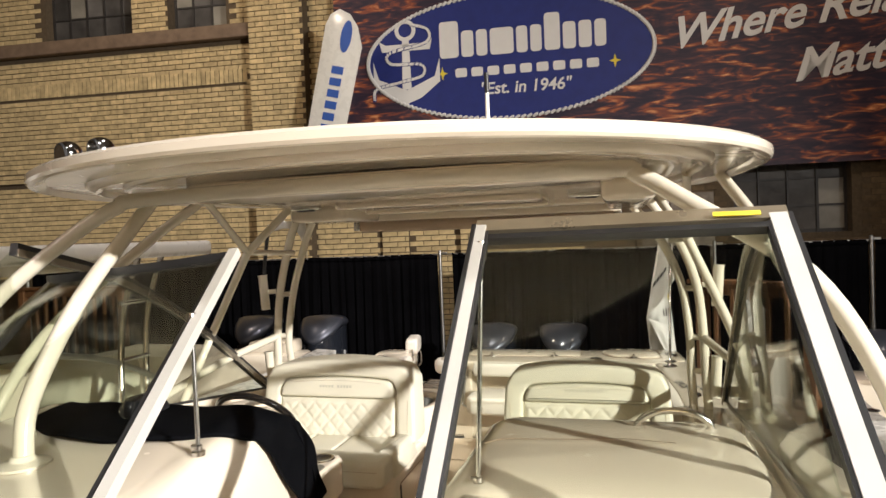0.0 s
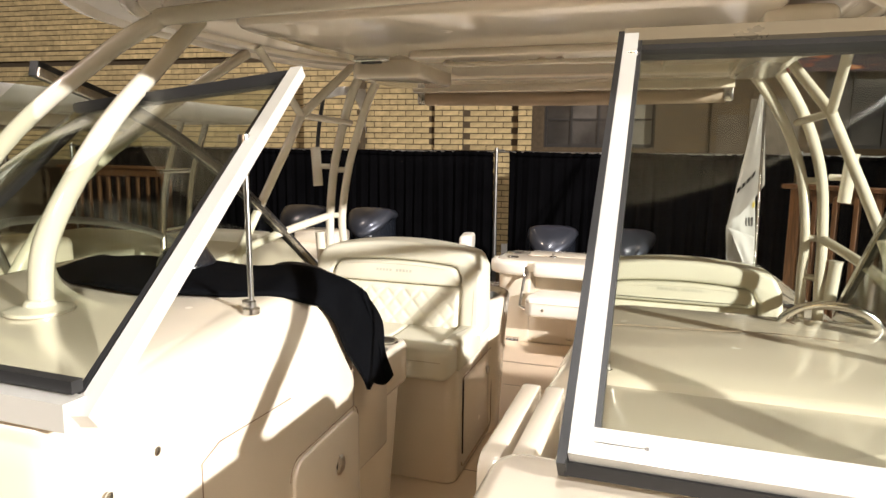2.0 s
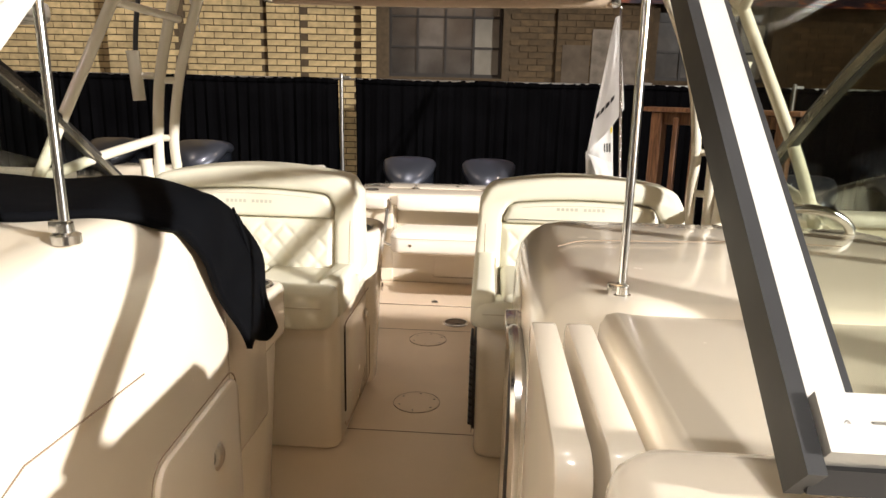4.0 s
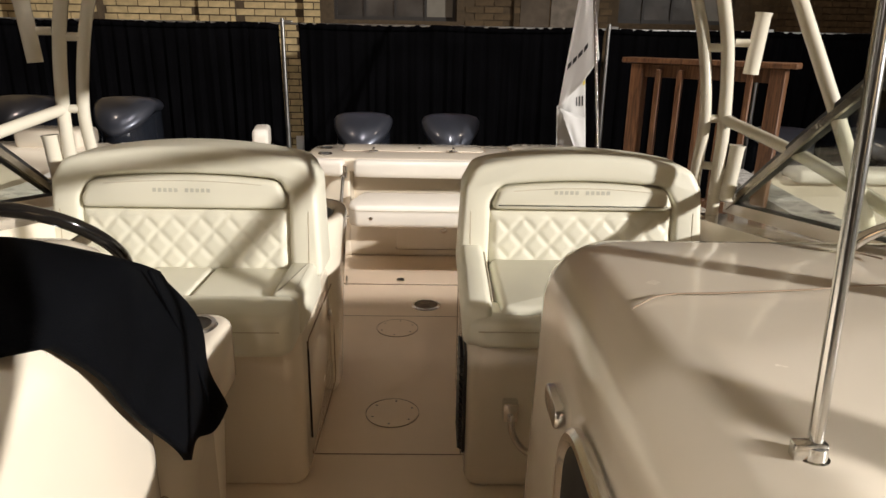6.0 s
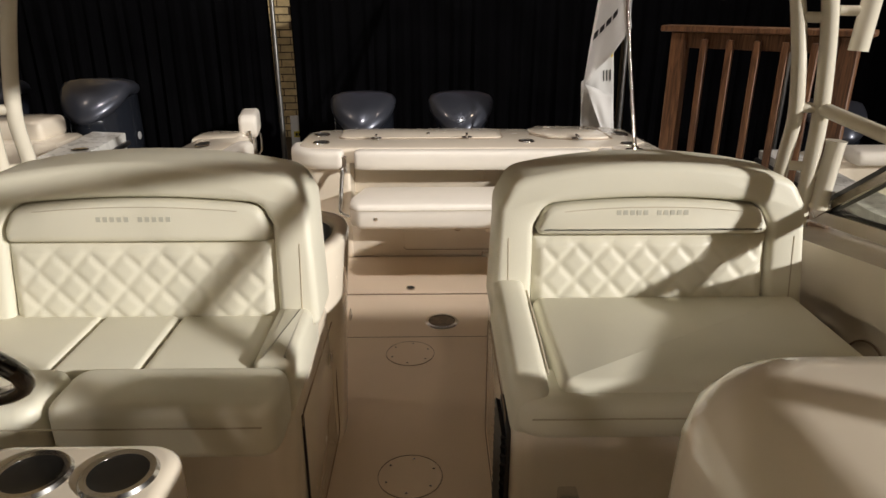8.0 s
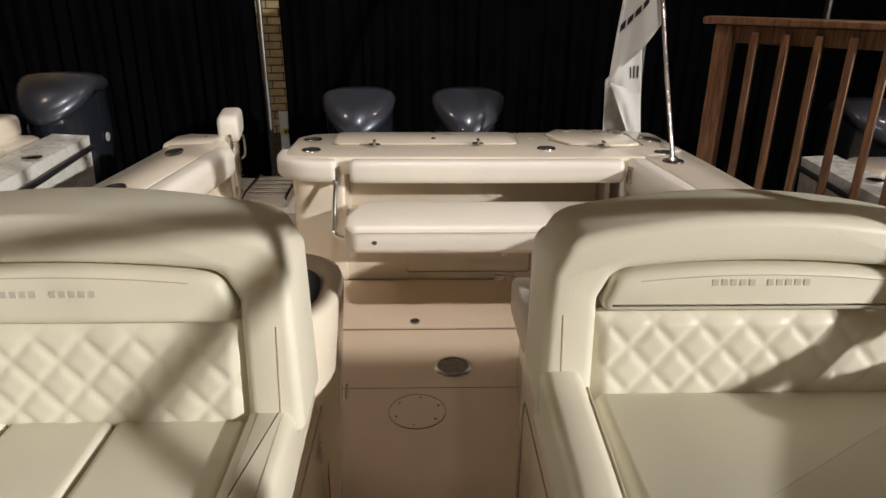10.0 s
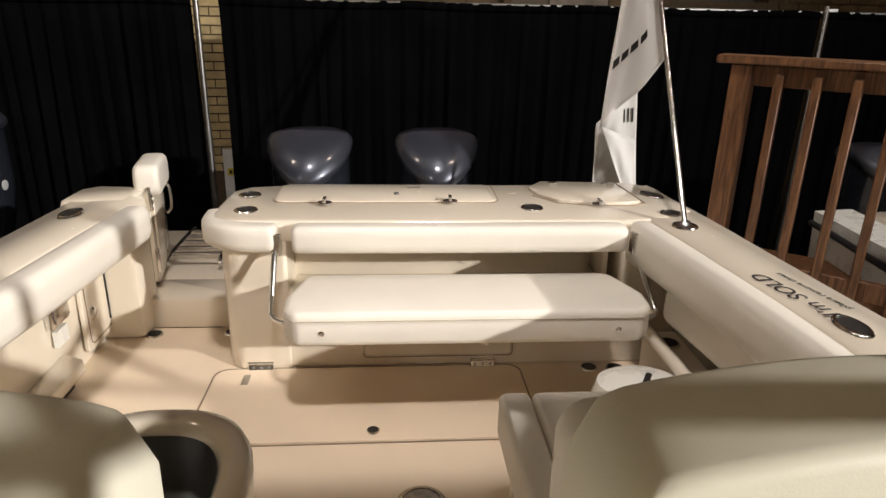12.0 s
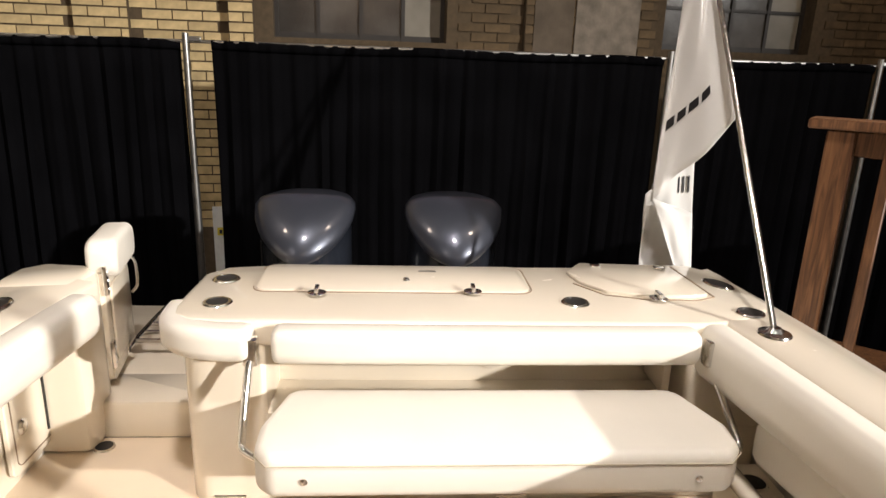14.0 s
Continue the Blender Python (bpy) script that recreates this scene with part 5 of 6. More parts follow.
def stanchion(base, top):
    st = thing("windshield_stay", base, "slim polished steel windshield stay with a deck foot", "stay", "windshield stays")
    part("rod", sweep([base, top], 0.007), CHROME, st)
    part("foot", lathe([(0.0, -0.010), (0.020, -0.010), (0.020, 0.002), (0.012, 0.006), (0.011, 0.018), (0.0, 0.018)], Matrix.Translation(base), 18), CHROME, st)
    part("foot_lug", box(base[0] - 0.022, base[0] + 0.010, base[1] - 0.007, base[1] + 0.007, base[2] + 0.004, base[2] + 0.022, 0.003), CHROME, st)
    part("end_fitting", lathe([(0.017, -0.025), (0.019, 0.0), (0.015, 0.03)], Matrix.Translation(top), 12), CHROME, st)


stanchion((-0.239, 1.647, 1.237), (-0.262, 1.675, 1.61))
stanchion((0.562, 1.785, 1.140), (0.578, 1.862, 1.79))

# ---- hardtop ----
ht = thing("hardtop", (CX, 2.9, 2.0), "cream moulded fibreglass hardtop with lights and hatches in its liner", "hardtop")


def roof_ring(z, grow, n=72):
    """The hardtop's plan: a bowed front, near parallel sides, square stern with round corners; it crowns in the middle."""
    pts = []
    for k in range(n):
        a = 2 * math.pi * k / n
        c, s = math.cos(a), math.sin(a)
        e = 3.4 if s > 0 else 2.3
        g = (abs(c) ** e + abs(s) ** e) ** (-1 / e)
        x = c * g * (1.45 + grow)
        y = (2.75 + s * g * ((1.50 + grow) if s > 0 else (1.24 + grow)))
        crown = -0.040 * (x / 1.41) ** 2 - 0.02 * ((y - 2.75) / 1.4) ** 2
        pts.append((CX + x, y, z + crown))
    return pts


def pan_ring(z, inset, n=72):
    """The pan under the roof: squarer than the brim and set well back from its front."""
    pts = []
    for k in range(n):
        a = 2 * math.pi * k / n
        c, s = math.cos(a), math.sin(a)
        g = (abs(c) ** 3 + abs(s) ** 3) ** (-1 / 3)
        x, y = c * g * (1.26 - inset), 2.75 + s * g * ((1.32 if s > 0 else 0.90) - inset)
        pts.append((CX + x, y, z - 0.040 * (x / 1.41) ** 2))
    return pts


part("shell", loft([roof_ring(2.155, -1.0), roof_ring(2.160, -0.55), roof_ring(2.153, -0.10), roof_ring(2.145, -0.014), roof_ring(2.134, 0.0), roof_ring(2.112, 0.0), roof_ring(2.102, -0.008), roof_ring(2.099, -0.026), roof_ring(2.106, -0.045), roof_ring(2.116, -0.060), roof_ring(2.116, -0.70), roof_ring(2.116, -1.0)]), GEL, ht, smooth=28)
part("inner_pan", loft([pan_ring(2.120, 0.0), pan_ring(2.110, 0.002), pan_ring(2.096, 0.006), pan_ring(2.086, 0.016), pan_ring(2.081, 0.032), pan_ring(2.084, 0.048), pan_ring(2.093, 0.056), pan_ring(2.102, 0.058), pan_ring(2.102, 0.12), pan_ring(2.090, 0.126), pan_ring(2.086, 0.142), pan_ring(2.094, 0.160), pan_ring(2.096, 0.5), pan_ring(2.096, 0.8)]), GEL, ht, "moulded inner pan with a rolled lip", smooth=40)
for x in (-0.62, 0.62):
    part("pan_web", box(CX + x - 0.03, CX + x + 0.03, 1.90, 1.99, 2.086, 2.106, 0.008), GEL, ht)
part("liner_panel", prism(rounded(-0.80, 0.96, 2.30, 3.75, 0.16, 6), 2.015, 2.092, "z", 0.03, 3), GEL, ht, "raised moulded liner")
part("electronics_box", prism(rounded(-0.78, -0.44, 3.24, 3.80, 0.06, 4), 1.935, 2.02, "z", 0.025, 3), GEL, ht)
part("electronics_box", prism(rounded(0.90, 1.10, 2.50, 3.75, 0.06, 4), 1.945, 2.03, "z", 0.025, 3), GEL, ht)
part("overhead_locker", prism(rounded(-0.40, 0.62, 3.0, 3.72, 0.05, 4), 1.985, 2.018, "z", 0.012, 2), GEL, ht, "flush overhead locker lid")
for x0 in (-0.24, 0.16):
    part("locker_grip", sweep([(x0, 3.12, 1.985), (x0 + 0.02, 3.09, 1.966), (x0 + 0.44, 3.09, 1.966), (x0 + 0.46, 3.12, 1.985)], 0.010, 8), GEL, ht)
for x in (-0.632, 0.812):
    l = part("dome_light", turned(prism(rounded(-0.085, 0.085, -0.04, 0.04, 0.035, 5), -0.018, 0.0, "z", 0.006), pose(x, 3.235 if x > 0 else 3.172, 2.015)), CHROME, ht, "small chrome dome light")
    part("lens", turned(prism(rounded(-0.05, 0.05, -0.022, 0.022, 0.02, 5), -0.024, -0.016, "z", 0.003), pose(x, 3.235 if x > 0 else 3.172, 2.015)), DARK, l)
part("stern_edge_pad", prism(rounded(-0.95, 1.05, 3.86, 4.22, 0.06, 4), 1.99, 2.112, "z", 0.03, 3), GEL, ht)
roll = thing("rolled_curtain", (CX, 4.2, 1.93), "rolled beige canvas stern curtain under the hardtop edge", "curtain")
part("roll", sweep([(-0.80, 4.36, 1.925), (0.1, 4.36, 1.918), (0.94, 4.36, 1.925)], 0.043, 14), mat("beige_canvas", (0.55, 0.43, 0.32), 0.8, vary=0.08, bump=0.3, bump_scale=300), roll)
for x in (-0.82, 0.95):
    part("end_bracket", box(x - 0.025, x + 0.025, 4.31, 4.40, 1.89, 1.99, 0.008), CHROME, roll)
part("mount_strip", box(-0.83, 0.97, 4.19, 4.37, 1.950, 2.02, 0.006), GEL, roll)

BALL = mat("chrome_ball", (0.50, 0.48, 0.46), 0.10, 1.0, vary=0.05)
for x, y, z in ((-0.925, 1.93, 2.178), (-0.819, 1.968, 2.190)):
    sp = thing("spotlight", (x, y, z - 0.06), "round chrome-backed deck spotlight on the hardtop", "spotlight", "hardtop spotlights")
    part("housing", lathe([(0.049 * math.sin(k * math.pi / 14), -0.049 * math.cos(k * math.pi / 14)) for k in range(11)], pose(x, y, z, 95, 0, -20), 24), BALL, sp)
    part("lens", lathe([(0.0, 0.026), (0.030, 0.030), (0.040, 0.031), (0.044, 0.024), (0.0, 0.022)], pose(x, y, z, 95, 0, -20), 24), BLACK, sp, "black-rimmed lens")
    part("bracket", box(x - 0.010, x + 0.010, y - 0.010, y + 0.010, z - 0.075, z - 0.04, 0.003), CHROME, sp)
for x, y in ((-0.66, 2.06), (-0.57, 2.10)):
    h = thing("trumpet_horn", (x, y, 2.12), "small chrome trumpet horn on the hardtop", "horn", "hardtop horns")
    part("trumpet", lathe([(0.0, 0.0), (0.008, 0.002), (0.009, 0.10), (0.014, 0.15), (0.026, 0.175), (0.024, 0.176), (0.0, 0.15)], pose(x, y, 2.165, 90, 0, -70), 16), CHROME, h)
    part("foot", box(x - 0.012, x + 0.012, y - 0.012, y + 0.012, 2.10, 2.16, 0.003), CHROME, h)
ant = thing("antenna", (0.47, 2.6, 2.16), "short white mast antenna with a dark tip", "antenna")
part("mast", sweep([(0.47, 2.6, 2.16), (0.47, 2.6, 2.40)], 0.008), WHITE, ant)
part("tip", sweep([(0.47, 2.6, 2.40), (0.47, 2.6, 2.48)], 0.009), BLACK, ant)

# ---- tube frame that carries the hardtop ----
fr_ = thing("tube_arch", (CX, 3.0, 0.9), "cream powder-coated tube frame holding up the hardtop", "frame")


def tube(pts, r=0.027, steps=6, name="tube"):
    return part(name, sweep(pts, r, 14, steps=steps), TUBE, fr_)


def flange(x, y, z, r=0.075):
    part("flange", lathe([(0.0, 0.0), (r, 0.0), (r, 0.008), (r * 0.5, 0.016), (0.03, 0.03), (0.0, 0.03)], pose(x, y, z), 24), TUBE, fr_)


# front hoop
tube([(-1.60, 1.70, 0.98), (-1.52, 1.90, 1.40), (-1.34, 1.98, 1.66), (-1.06, 2.08, 1.90), (-0.90, 2.125, 1.995), (-0.80, 2.135, 2.018), (0.05, 2.140, 2.036), (0.92, 2.143, 2.030), (1.02, 2.140, 2.008), (1.18, 2.06, 1.90), (1.45, 1.95, 1.70), (1.61, 1.88, 1.40), (1.70, 1.70, 0.98)], 0.028)
for s in (1, -1):
    def X(d):
        return CX + s * d
    # legs that stand on the consoles
    if s < 0:
        tube([(-0.72, 1.50, 1.225), (-0.745, 1.56, 1.40), (-0.79, 1.80, 1.66), (-0.85, 2.08, 1.86), (-0.90, 2.34, 2.04)], 0.028)
        flange(-0.72, 1.50, 1.222)
    # outer forward legs
    tube([(X(1.58), 1.95, 0.98), (X(1.53), 2.30, 1.45), (X(1.44), 2.85, 1.84), (X(1.36), 3.2, 2.06)], 0.026)
    # stern ladder: two bent tubes with rungs
    t1 = [(X(1.30), 4.10, 0.72), (X(1.285), 4.06, 1.0), (X(1.28), 4.03, 1.20), (X(1.25), 4.06, 1.48), (X(1.17), 4.03, 1.70), (X(1.06), 3.93, 1.87), (X(0.95), 3.84, 2.00)]
    t2 = [(X(1.375), 4.05, 0.72), (X(1.36), 4.02, 1.0), (X(1.352), 4.01, 1.20), (X(1.328), 4.02, 1.48), (X(1.25), 3.98, 1.72), (X(1.14), 3.88, 1.90), (X(1.03), 3.80, 2.04)]
    tube(t1, 0.024)
    tube(t2, 0.026)
    for a, b in ((2, 2), (3, 3), (1, 1)):
        tube([t1[a], t2[b]], 0.017, name="rung")
    # raking brace with its fork below the roof
    J = (X(1.235), 3.49, 1.78)
    tube([(X(1.47), 3.15, 0.96), (X(1.44), 3.35, 1.25), J], 0.023)
    tube([J, (X(1.08), 3.78, 2.06)], 0.023)
    tube([J, (X(1.20), 3.05, 2.07)], 0.020)
    tube([J, (X(1.19), 3.97, 1.76)], 0.018)
    tube([t2[2], (X(1.46), 3.55, 1.12), (X(1.50), 3.0, 1.02)], 0.023, name="rail_tube")
    # rod holders on the ladder
    for zz, out in ((1.50, 0.075), (0.98, 0.052)):
        ax, ay = X(1.36 + out), 4.0
        part("rod_holder", lathe([(0.024, -0.12), (0.030, -0.12), (0.030, 0.10), (0.034, 0.115), (0.026, 0.115)], pose(ax, ay, zz, 0, s * 4, 0), 18), TUBE, fr_, "tubular rod holder")
        tube([(X(1.36), 4.03, zz), (ax, ay, zz)], 0.016, name="holder_arm")
rod = thing("outrigger_pole", (-1.41, 4.0, 1.5), "black pole with a white cloth in the rod holder", "pole")
part("shaft", sweep([(-1.387, 4.0, 1.50), (-1.368, 4.0, 1.72), (-1.330, 4.0, 1.93)], 0.012, 8), BLACK, rod)
thicken(part("pennant", sheet(lambda u, v: (-1.335 + 0.28 * u, 4.0 + 0.02 * math.sin(9 * u), 1.955 + 0.018 * math.sin(math.pi * u) - v * (0.05 + 0.20 * max(0.0, (u - 0.68) / 0.32) ** 1.5)), 16, 6), FLAGCLOTH, rod, "white cloth draped over the pole tip"), 0.002)

# ---- flag on the stern ----
fl = thing("flag_staff", (1.315, 5.655, 0.70), "polished steel flag staff raked in a deck socket", "flag pole")
part("staff", sweep([(1.315, 5.655, 0.70), (1.44, 6.94, 2.20)], 0.0115), CHROME, fl)
part("socket", lathe([(0.0, 0.0), (0.055, 0.0), (0.052, 0.006), (0.028, 0.011), (0.018, 0.024), (0.0, 0.024)], pose(1.315, 5.655, 0.70), 24), CHROME, fl)
part("cap", lathe([(0.0, -0.01), (0.014, -0.005), (0.014, 0.01), (0.0, 0.018)], pose(1.44, 6.945, 2.205), 14), CHROME, fl)
flag = thing("flag", (1.3, 6.55, 1.4), "white nylon flag hanging in folds with black and yellow print", "flag")


def flag_panel(p0, p1, q0, q1, wave):
    """A hanging panel between its edge p0-p1 and its edge q0-q1, with soft folds."""
    p0, p1, q0, q1 = Vector(p0), Vector(p1), Vector(q0), Vector(q1)
    def fn(u, v):
        p = p0.lerp(p1, v).lerp(q0.lerp(q1, v), u)
        ripple = wave * math.sin(u * 7 + v * 3) * math.sin(math.pi * min(1, u * 1.6) / 2) + 0.4 * wave * math.sin(u * 15 - v * 8) * u
        return (p.x, p.y + ripple, p.z - 0.02 * math.sin(math.pi * u) * v)
    return fn


flag_fn = flag_panel((1.430, 6.895, 2.14), (1.414, 6.31, 1.36), (1.392, 6.88, 2.12), (1.165, 6.48, 0.97), 0.028)
fly_fn = flag_panel((1.385, 6.60, 1.24), (1.435, 6.58, 0.60), (1.168, 6.53, 0.985), (1.205, 6.62, 0.60), 0.020)
thicken(part("cloth", sheet(flag_fn, 30, 26), FLAGCLOTH, flag, smooth=70), 0.002)
thicken(part("folded_fly", sheet(fly_fn, 24, 20), FLAGCLOTH, flag, "folded lower half of the cloth", smooth=70), 0.002)
inner_fold = flag_panel((1.40, 6.56, 0.90), (1.43, 6.545, 0.60), (1.18, 6.50, 0.98), (1.36, 6.53, 0.60), 0.008)
thicken(part("fold", sheet(inner_fold, 14, 10), FLAGCLOTH, flag, smooth=70), 0.002)


def flag_bar(name, fn, u0, u1, v0, v1, material):
    ob = part(name, sheet(lambda a, b: Vector(fn(u0 + (u1 - u0) * a, v0 + (v1 - v0) * b)) + Vector((-0.002, -0.006, 0)), 6, 4), material, flag, smooth=0)
    thicken(ob, 0.001)


for k in range(4):
    flag_bar("letter_bar", flag_fn, 0.30 + 0.16 * k, 0.42 + 0.16 * k, 0.730, 0.768, INK)
for k in range(3):
    flag_bar("letter_bar", fly_fn, 0.08 + 0.10 * k, 0.12 + 0.10 * k, 0.24 - 0.03 * k, 0.36 - 0.03 * k, INK)
flag_bar("yellow_stripe", fly_fn, 0.01, 0.08, 0.05, 0.12, YELLOW)
# fittings and lettering on the gunwale
tagged(dish("cup_holder", 1.330, 5.84, 0.70, 0.050), "steel-rimmed cup holder in the gunwale", "cup holder")
tagged(dish("rod_socket", 1.355, 6.15, 0.70, 0.055, m=Matrix.Translation((1.355, 6.15, 0.70)) @ Matrix.Rotation(radians(25), 4, "Z") @ Matrix.Diagonal((0.75, 1.35, 1, 1))), "oval steel rod socket in the gunwale", "rod holder")
tagged(dish("rod_socket", 1.42, 4.62, 0.70, 0.055, m=Matrix.Translation((1.41, 4.71, 0.70)) @ Matrix.Diagonal((0.8, 1.4, 1, 1))), "oval steel rod socket in the gunwale", "rod holder")
tagged(dish("rod_socket", -1.30, 5.95, 0.70, 0.055, m=Matrix.Translation((-1.27, 5.85, 0.70)) @ Matrix.Diagonal((0.8, 1.4, 1, 1))), "oval steel rod socket in the gunwale", "rod holder")
tagged(dish("rod_socket", -1.30, 5.2, 0.70, 0.05, m=Matrix.Translation((-1.30, 5.2, 0.70)) @ Matrix.Diagonal((0.9, 1.2, 1, 1))), "round steel rod socket in the gunwale", "rod holder")
dec = thing("sold_decal", (1.40, 4.93, 0.703), "black stick-on lettering on the gunwale cap", "decal")
letters("lettering", "I'm SOLD", 0.085, INK, pose(1.368, 4.94, 0.7025, 0, 0, 102), dec, 0.0006, 0.12, 1.0)
letters("lettering", "please remove shoes", 0.036, INK, pose(1.447, 4.97, 0.7025, 0, 0, 102), dec, 0.0006, 0.1)
cl_ = thing("cleat_strap", (1.20, 4.50, 0.45), "steel grab loop under the coaming pad", "deck fitting")
part("loop", sweep([(1.20, 4.62, 0.42), (1.16, 4.60, 0.37), (1.16, 4.48, 0.35), (1.20, 4.46, 0.40)], 0.012), CHROME, cl_)


# ---- outboard motors ----
def outboard(x, y, z, name_label, digits=False, lift=1.0):
    o = thing("outboard_motor", (x, y, z - 1.0), name_label, "outboard motor", "outboard motors")
    def ring(h, w, d0, d1, e=2.5, n=40, tilt=0.0):
        pts = []
        for k in range(n):
            a = 2 * math.pi * k / n
            c, s = math.cos(a), math.sin(a)
            p = 1.66 if s < 0 and tilt else e
            g = (abs(c) ** p + abs(s) ** p) ** (-1 / p)
            fy = (d0 if s < 0 else d1) * s * g
            pts.append((x + w * c * g, y + fy, z + h + tilt * min(0.0, fy) - 0.12 * tilt * max(0.0, fy)))
        return pts
    part("cowl", loft([ring(-0.11, 0.232, 0.285, 0.37, tilt=0.62), ring(-0.085, 0.248, 0.30, 0.39, tilt=0.62), ring(-0.055, 0.246, 0.295, 0.385, tilt=0.60), ring(-0.025, 0.222, 0.265, 0.35, tilt=0.56), ring(-0.008, 0.17, 0.20, 0.27, tilt=0.50), ring(0.0, 0.10, 0.11, 0.16, tilt=0.45), ring(0.002, 0.02, 0.02, 0.03, tilt=0.4)]), COWL, o, "gunmetal upper cowl", smooth=50)
    part("lower_cowl", loft([ring(-0.74, 0.19, 0.20, 0.30), ring(-0.62, 0.215, 0.235, 0.34), ring(-0.42, 0.228, 0.262, 0.365, tilt=0.2), ring(-0.115, 0.226, 0.276, 0.362, tilt=0.62)]), COWL_LOW, o, "dark blue-grey lower cowl", smooth=60)
    for s in (1, -1):
        part("crest", sweep([(x + s * 0.055, y - 0.215, z - 0.150), (x + s * 0.085, y - 0.10, z - 0.066), (x + s * 0.11, y + 0.05, z - 0.016)], 0.007, 6), COWL, o)
    part("midsection", prism(rounded(x - 0.10, x + 0.10, y - 0.16, y + 0.22, 0.06), z - 1.35, z - 0.70, "z", 0.02), COWL_LOW, o)
    part("gearcase", sweep([(x, y - 0.22, z - 1.62), (x, y, z - 1.62), (x, y + 0.28, z - 1.62)], 0.075, 14), COWL_LOW, o)
    part("skeg", prism([(y - 0.14, z - 1.55), (y + 0.20, z - 1.55), (y + 0.24, z - 1.30), (y - 0.16, z - 1.30)], x - 0.03, x + 0.03, "x", 0.01), COWL_LOW, o)
    part("bracket", prism(rounded(x - 0.13, x + 0.13, y - 0.42, y - 0.12, 0.03), z - 1.15, z - 0.66, "z", 0.02), DARK, o)
    part("badge", lathe([(0.030, 0.0), (0.030, 0.004), (0.022, 0.006), (0, 0.005)], pose(x + 0.237, y + 0.05, z - 0.42, 0, 90, 0), 20), SILVER, o)
    if digits:
        letters("number", "300", 0.085, SILVER, pose(x - 0.09, y - 0.272, z - 0.50, 90, 0, 0), o, 0.003, 0.2, 1.25)
        part("name_bar", box(x - 0.20, x - 0.13, y - 0.268, y - 0.262, z - 0.435, z - 0.425), SILVER, o)
    return o


outboard(-0.40, 6.98, 0.866, "gunmetal twin outboard motor behind the stern")
outboard(0.345, 6.98, 0.866, "gunmetal twin outboard motor behind the stern")

# ---- wooden boarding stair rail ----


def railing(name, a, b, z_top, n, label):
    a, b = Vector((*a, 0)), Vector((*b, 0))
    d = (b - a)
    L = d.length
    ang = math.degrees(math.atan2(d.y, d.x))
    r = thing(name, (a.x, a.y, GROUND), label, "railing", "boarding stairs")
    M = Matrix.Translation((a.x, a.y, 0)) @ Matrix.Rotation(radians(ang), 4, "Z")
    def put(nm, x0, x1, y0, y1, z0, z1, bev=0.006):
        return part(nm, turned(box(x0, x1, y0, y1, z0, z1, bev, 1), M), WOOD, r)
    put("cap_rail", -0.06, L + 0.06, -0.07, 0.07, z_top - 0.035, z_top)
    put("top_rail", 0.0, L, -0.02, 0.02, z_top - 0.125, z_top - 0.037)
    put("bottom_rail", 0.0, L, -0.02, 0.02, z_top - 0.99, z_top - 0.90)
    for x in (0.045, L - 0.045):
        put("post", x - 0.045, x + 0.045, -0.045, 0.045, GROUND, z_top - 0.037)
    for k in range(n):
        x = 0.09 + (L - 0.18) * (k + 0.75) / (n + 0.5)
        put("baluster", x - 0.019, x + 0.019, -0.058, -0.021, z_top - 1.02, z_top - 0.07)
    put("deck", 0.0, L, 0.07, 0.9, z_top - 1.16, z_top - 1.12)
    for k in range(3):
        put("step", 0.02, L - 0.02, 0.9 + 0.26 * k, 1.16 + 0.26 * k, z_top - 1.36 - 0.2 * k, z_top - 1.32 - 0.2 * k)
    return r


railing("stair_railing", (1.575, 5.97), (2.33, 5.35), 1.385, 5, "stained cedar stair railing beside the boat")
railing("stair_railing", (-4.90, 6.75), (-6.50, 6.75), 1.37, 9, "stained cedar stair railing beyond the next boat")


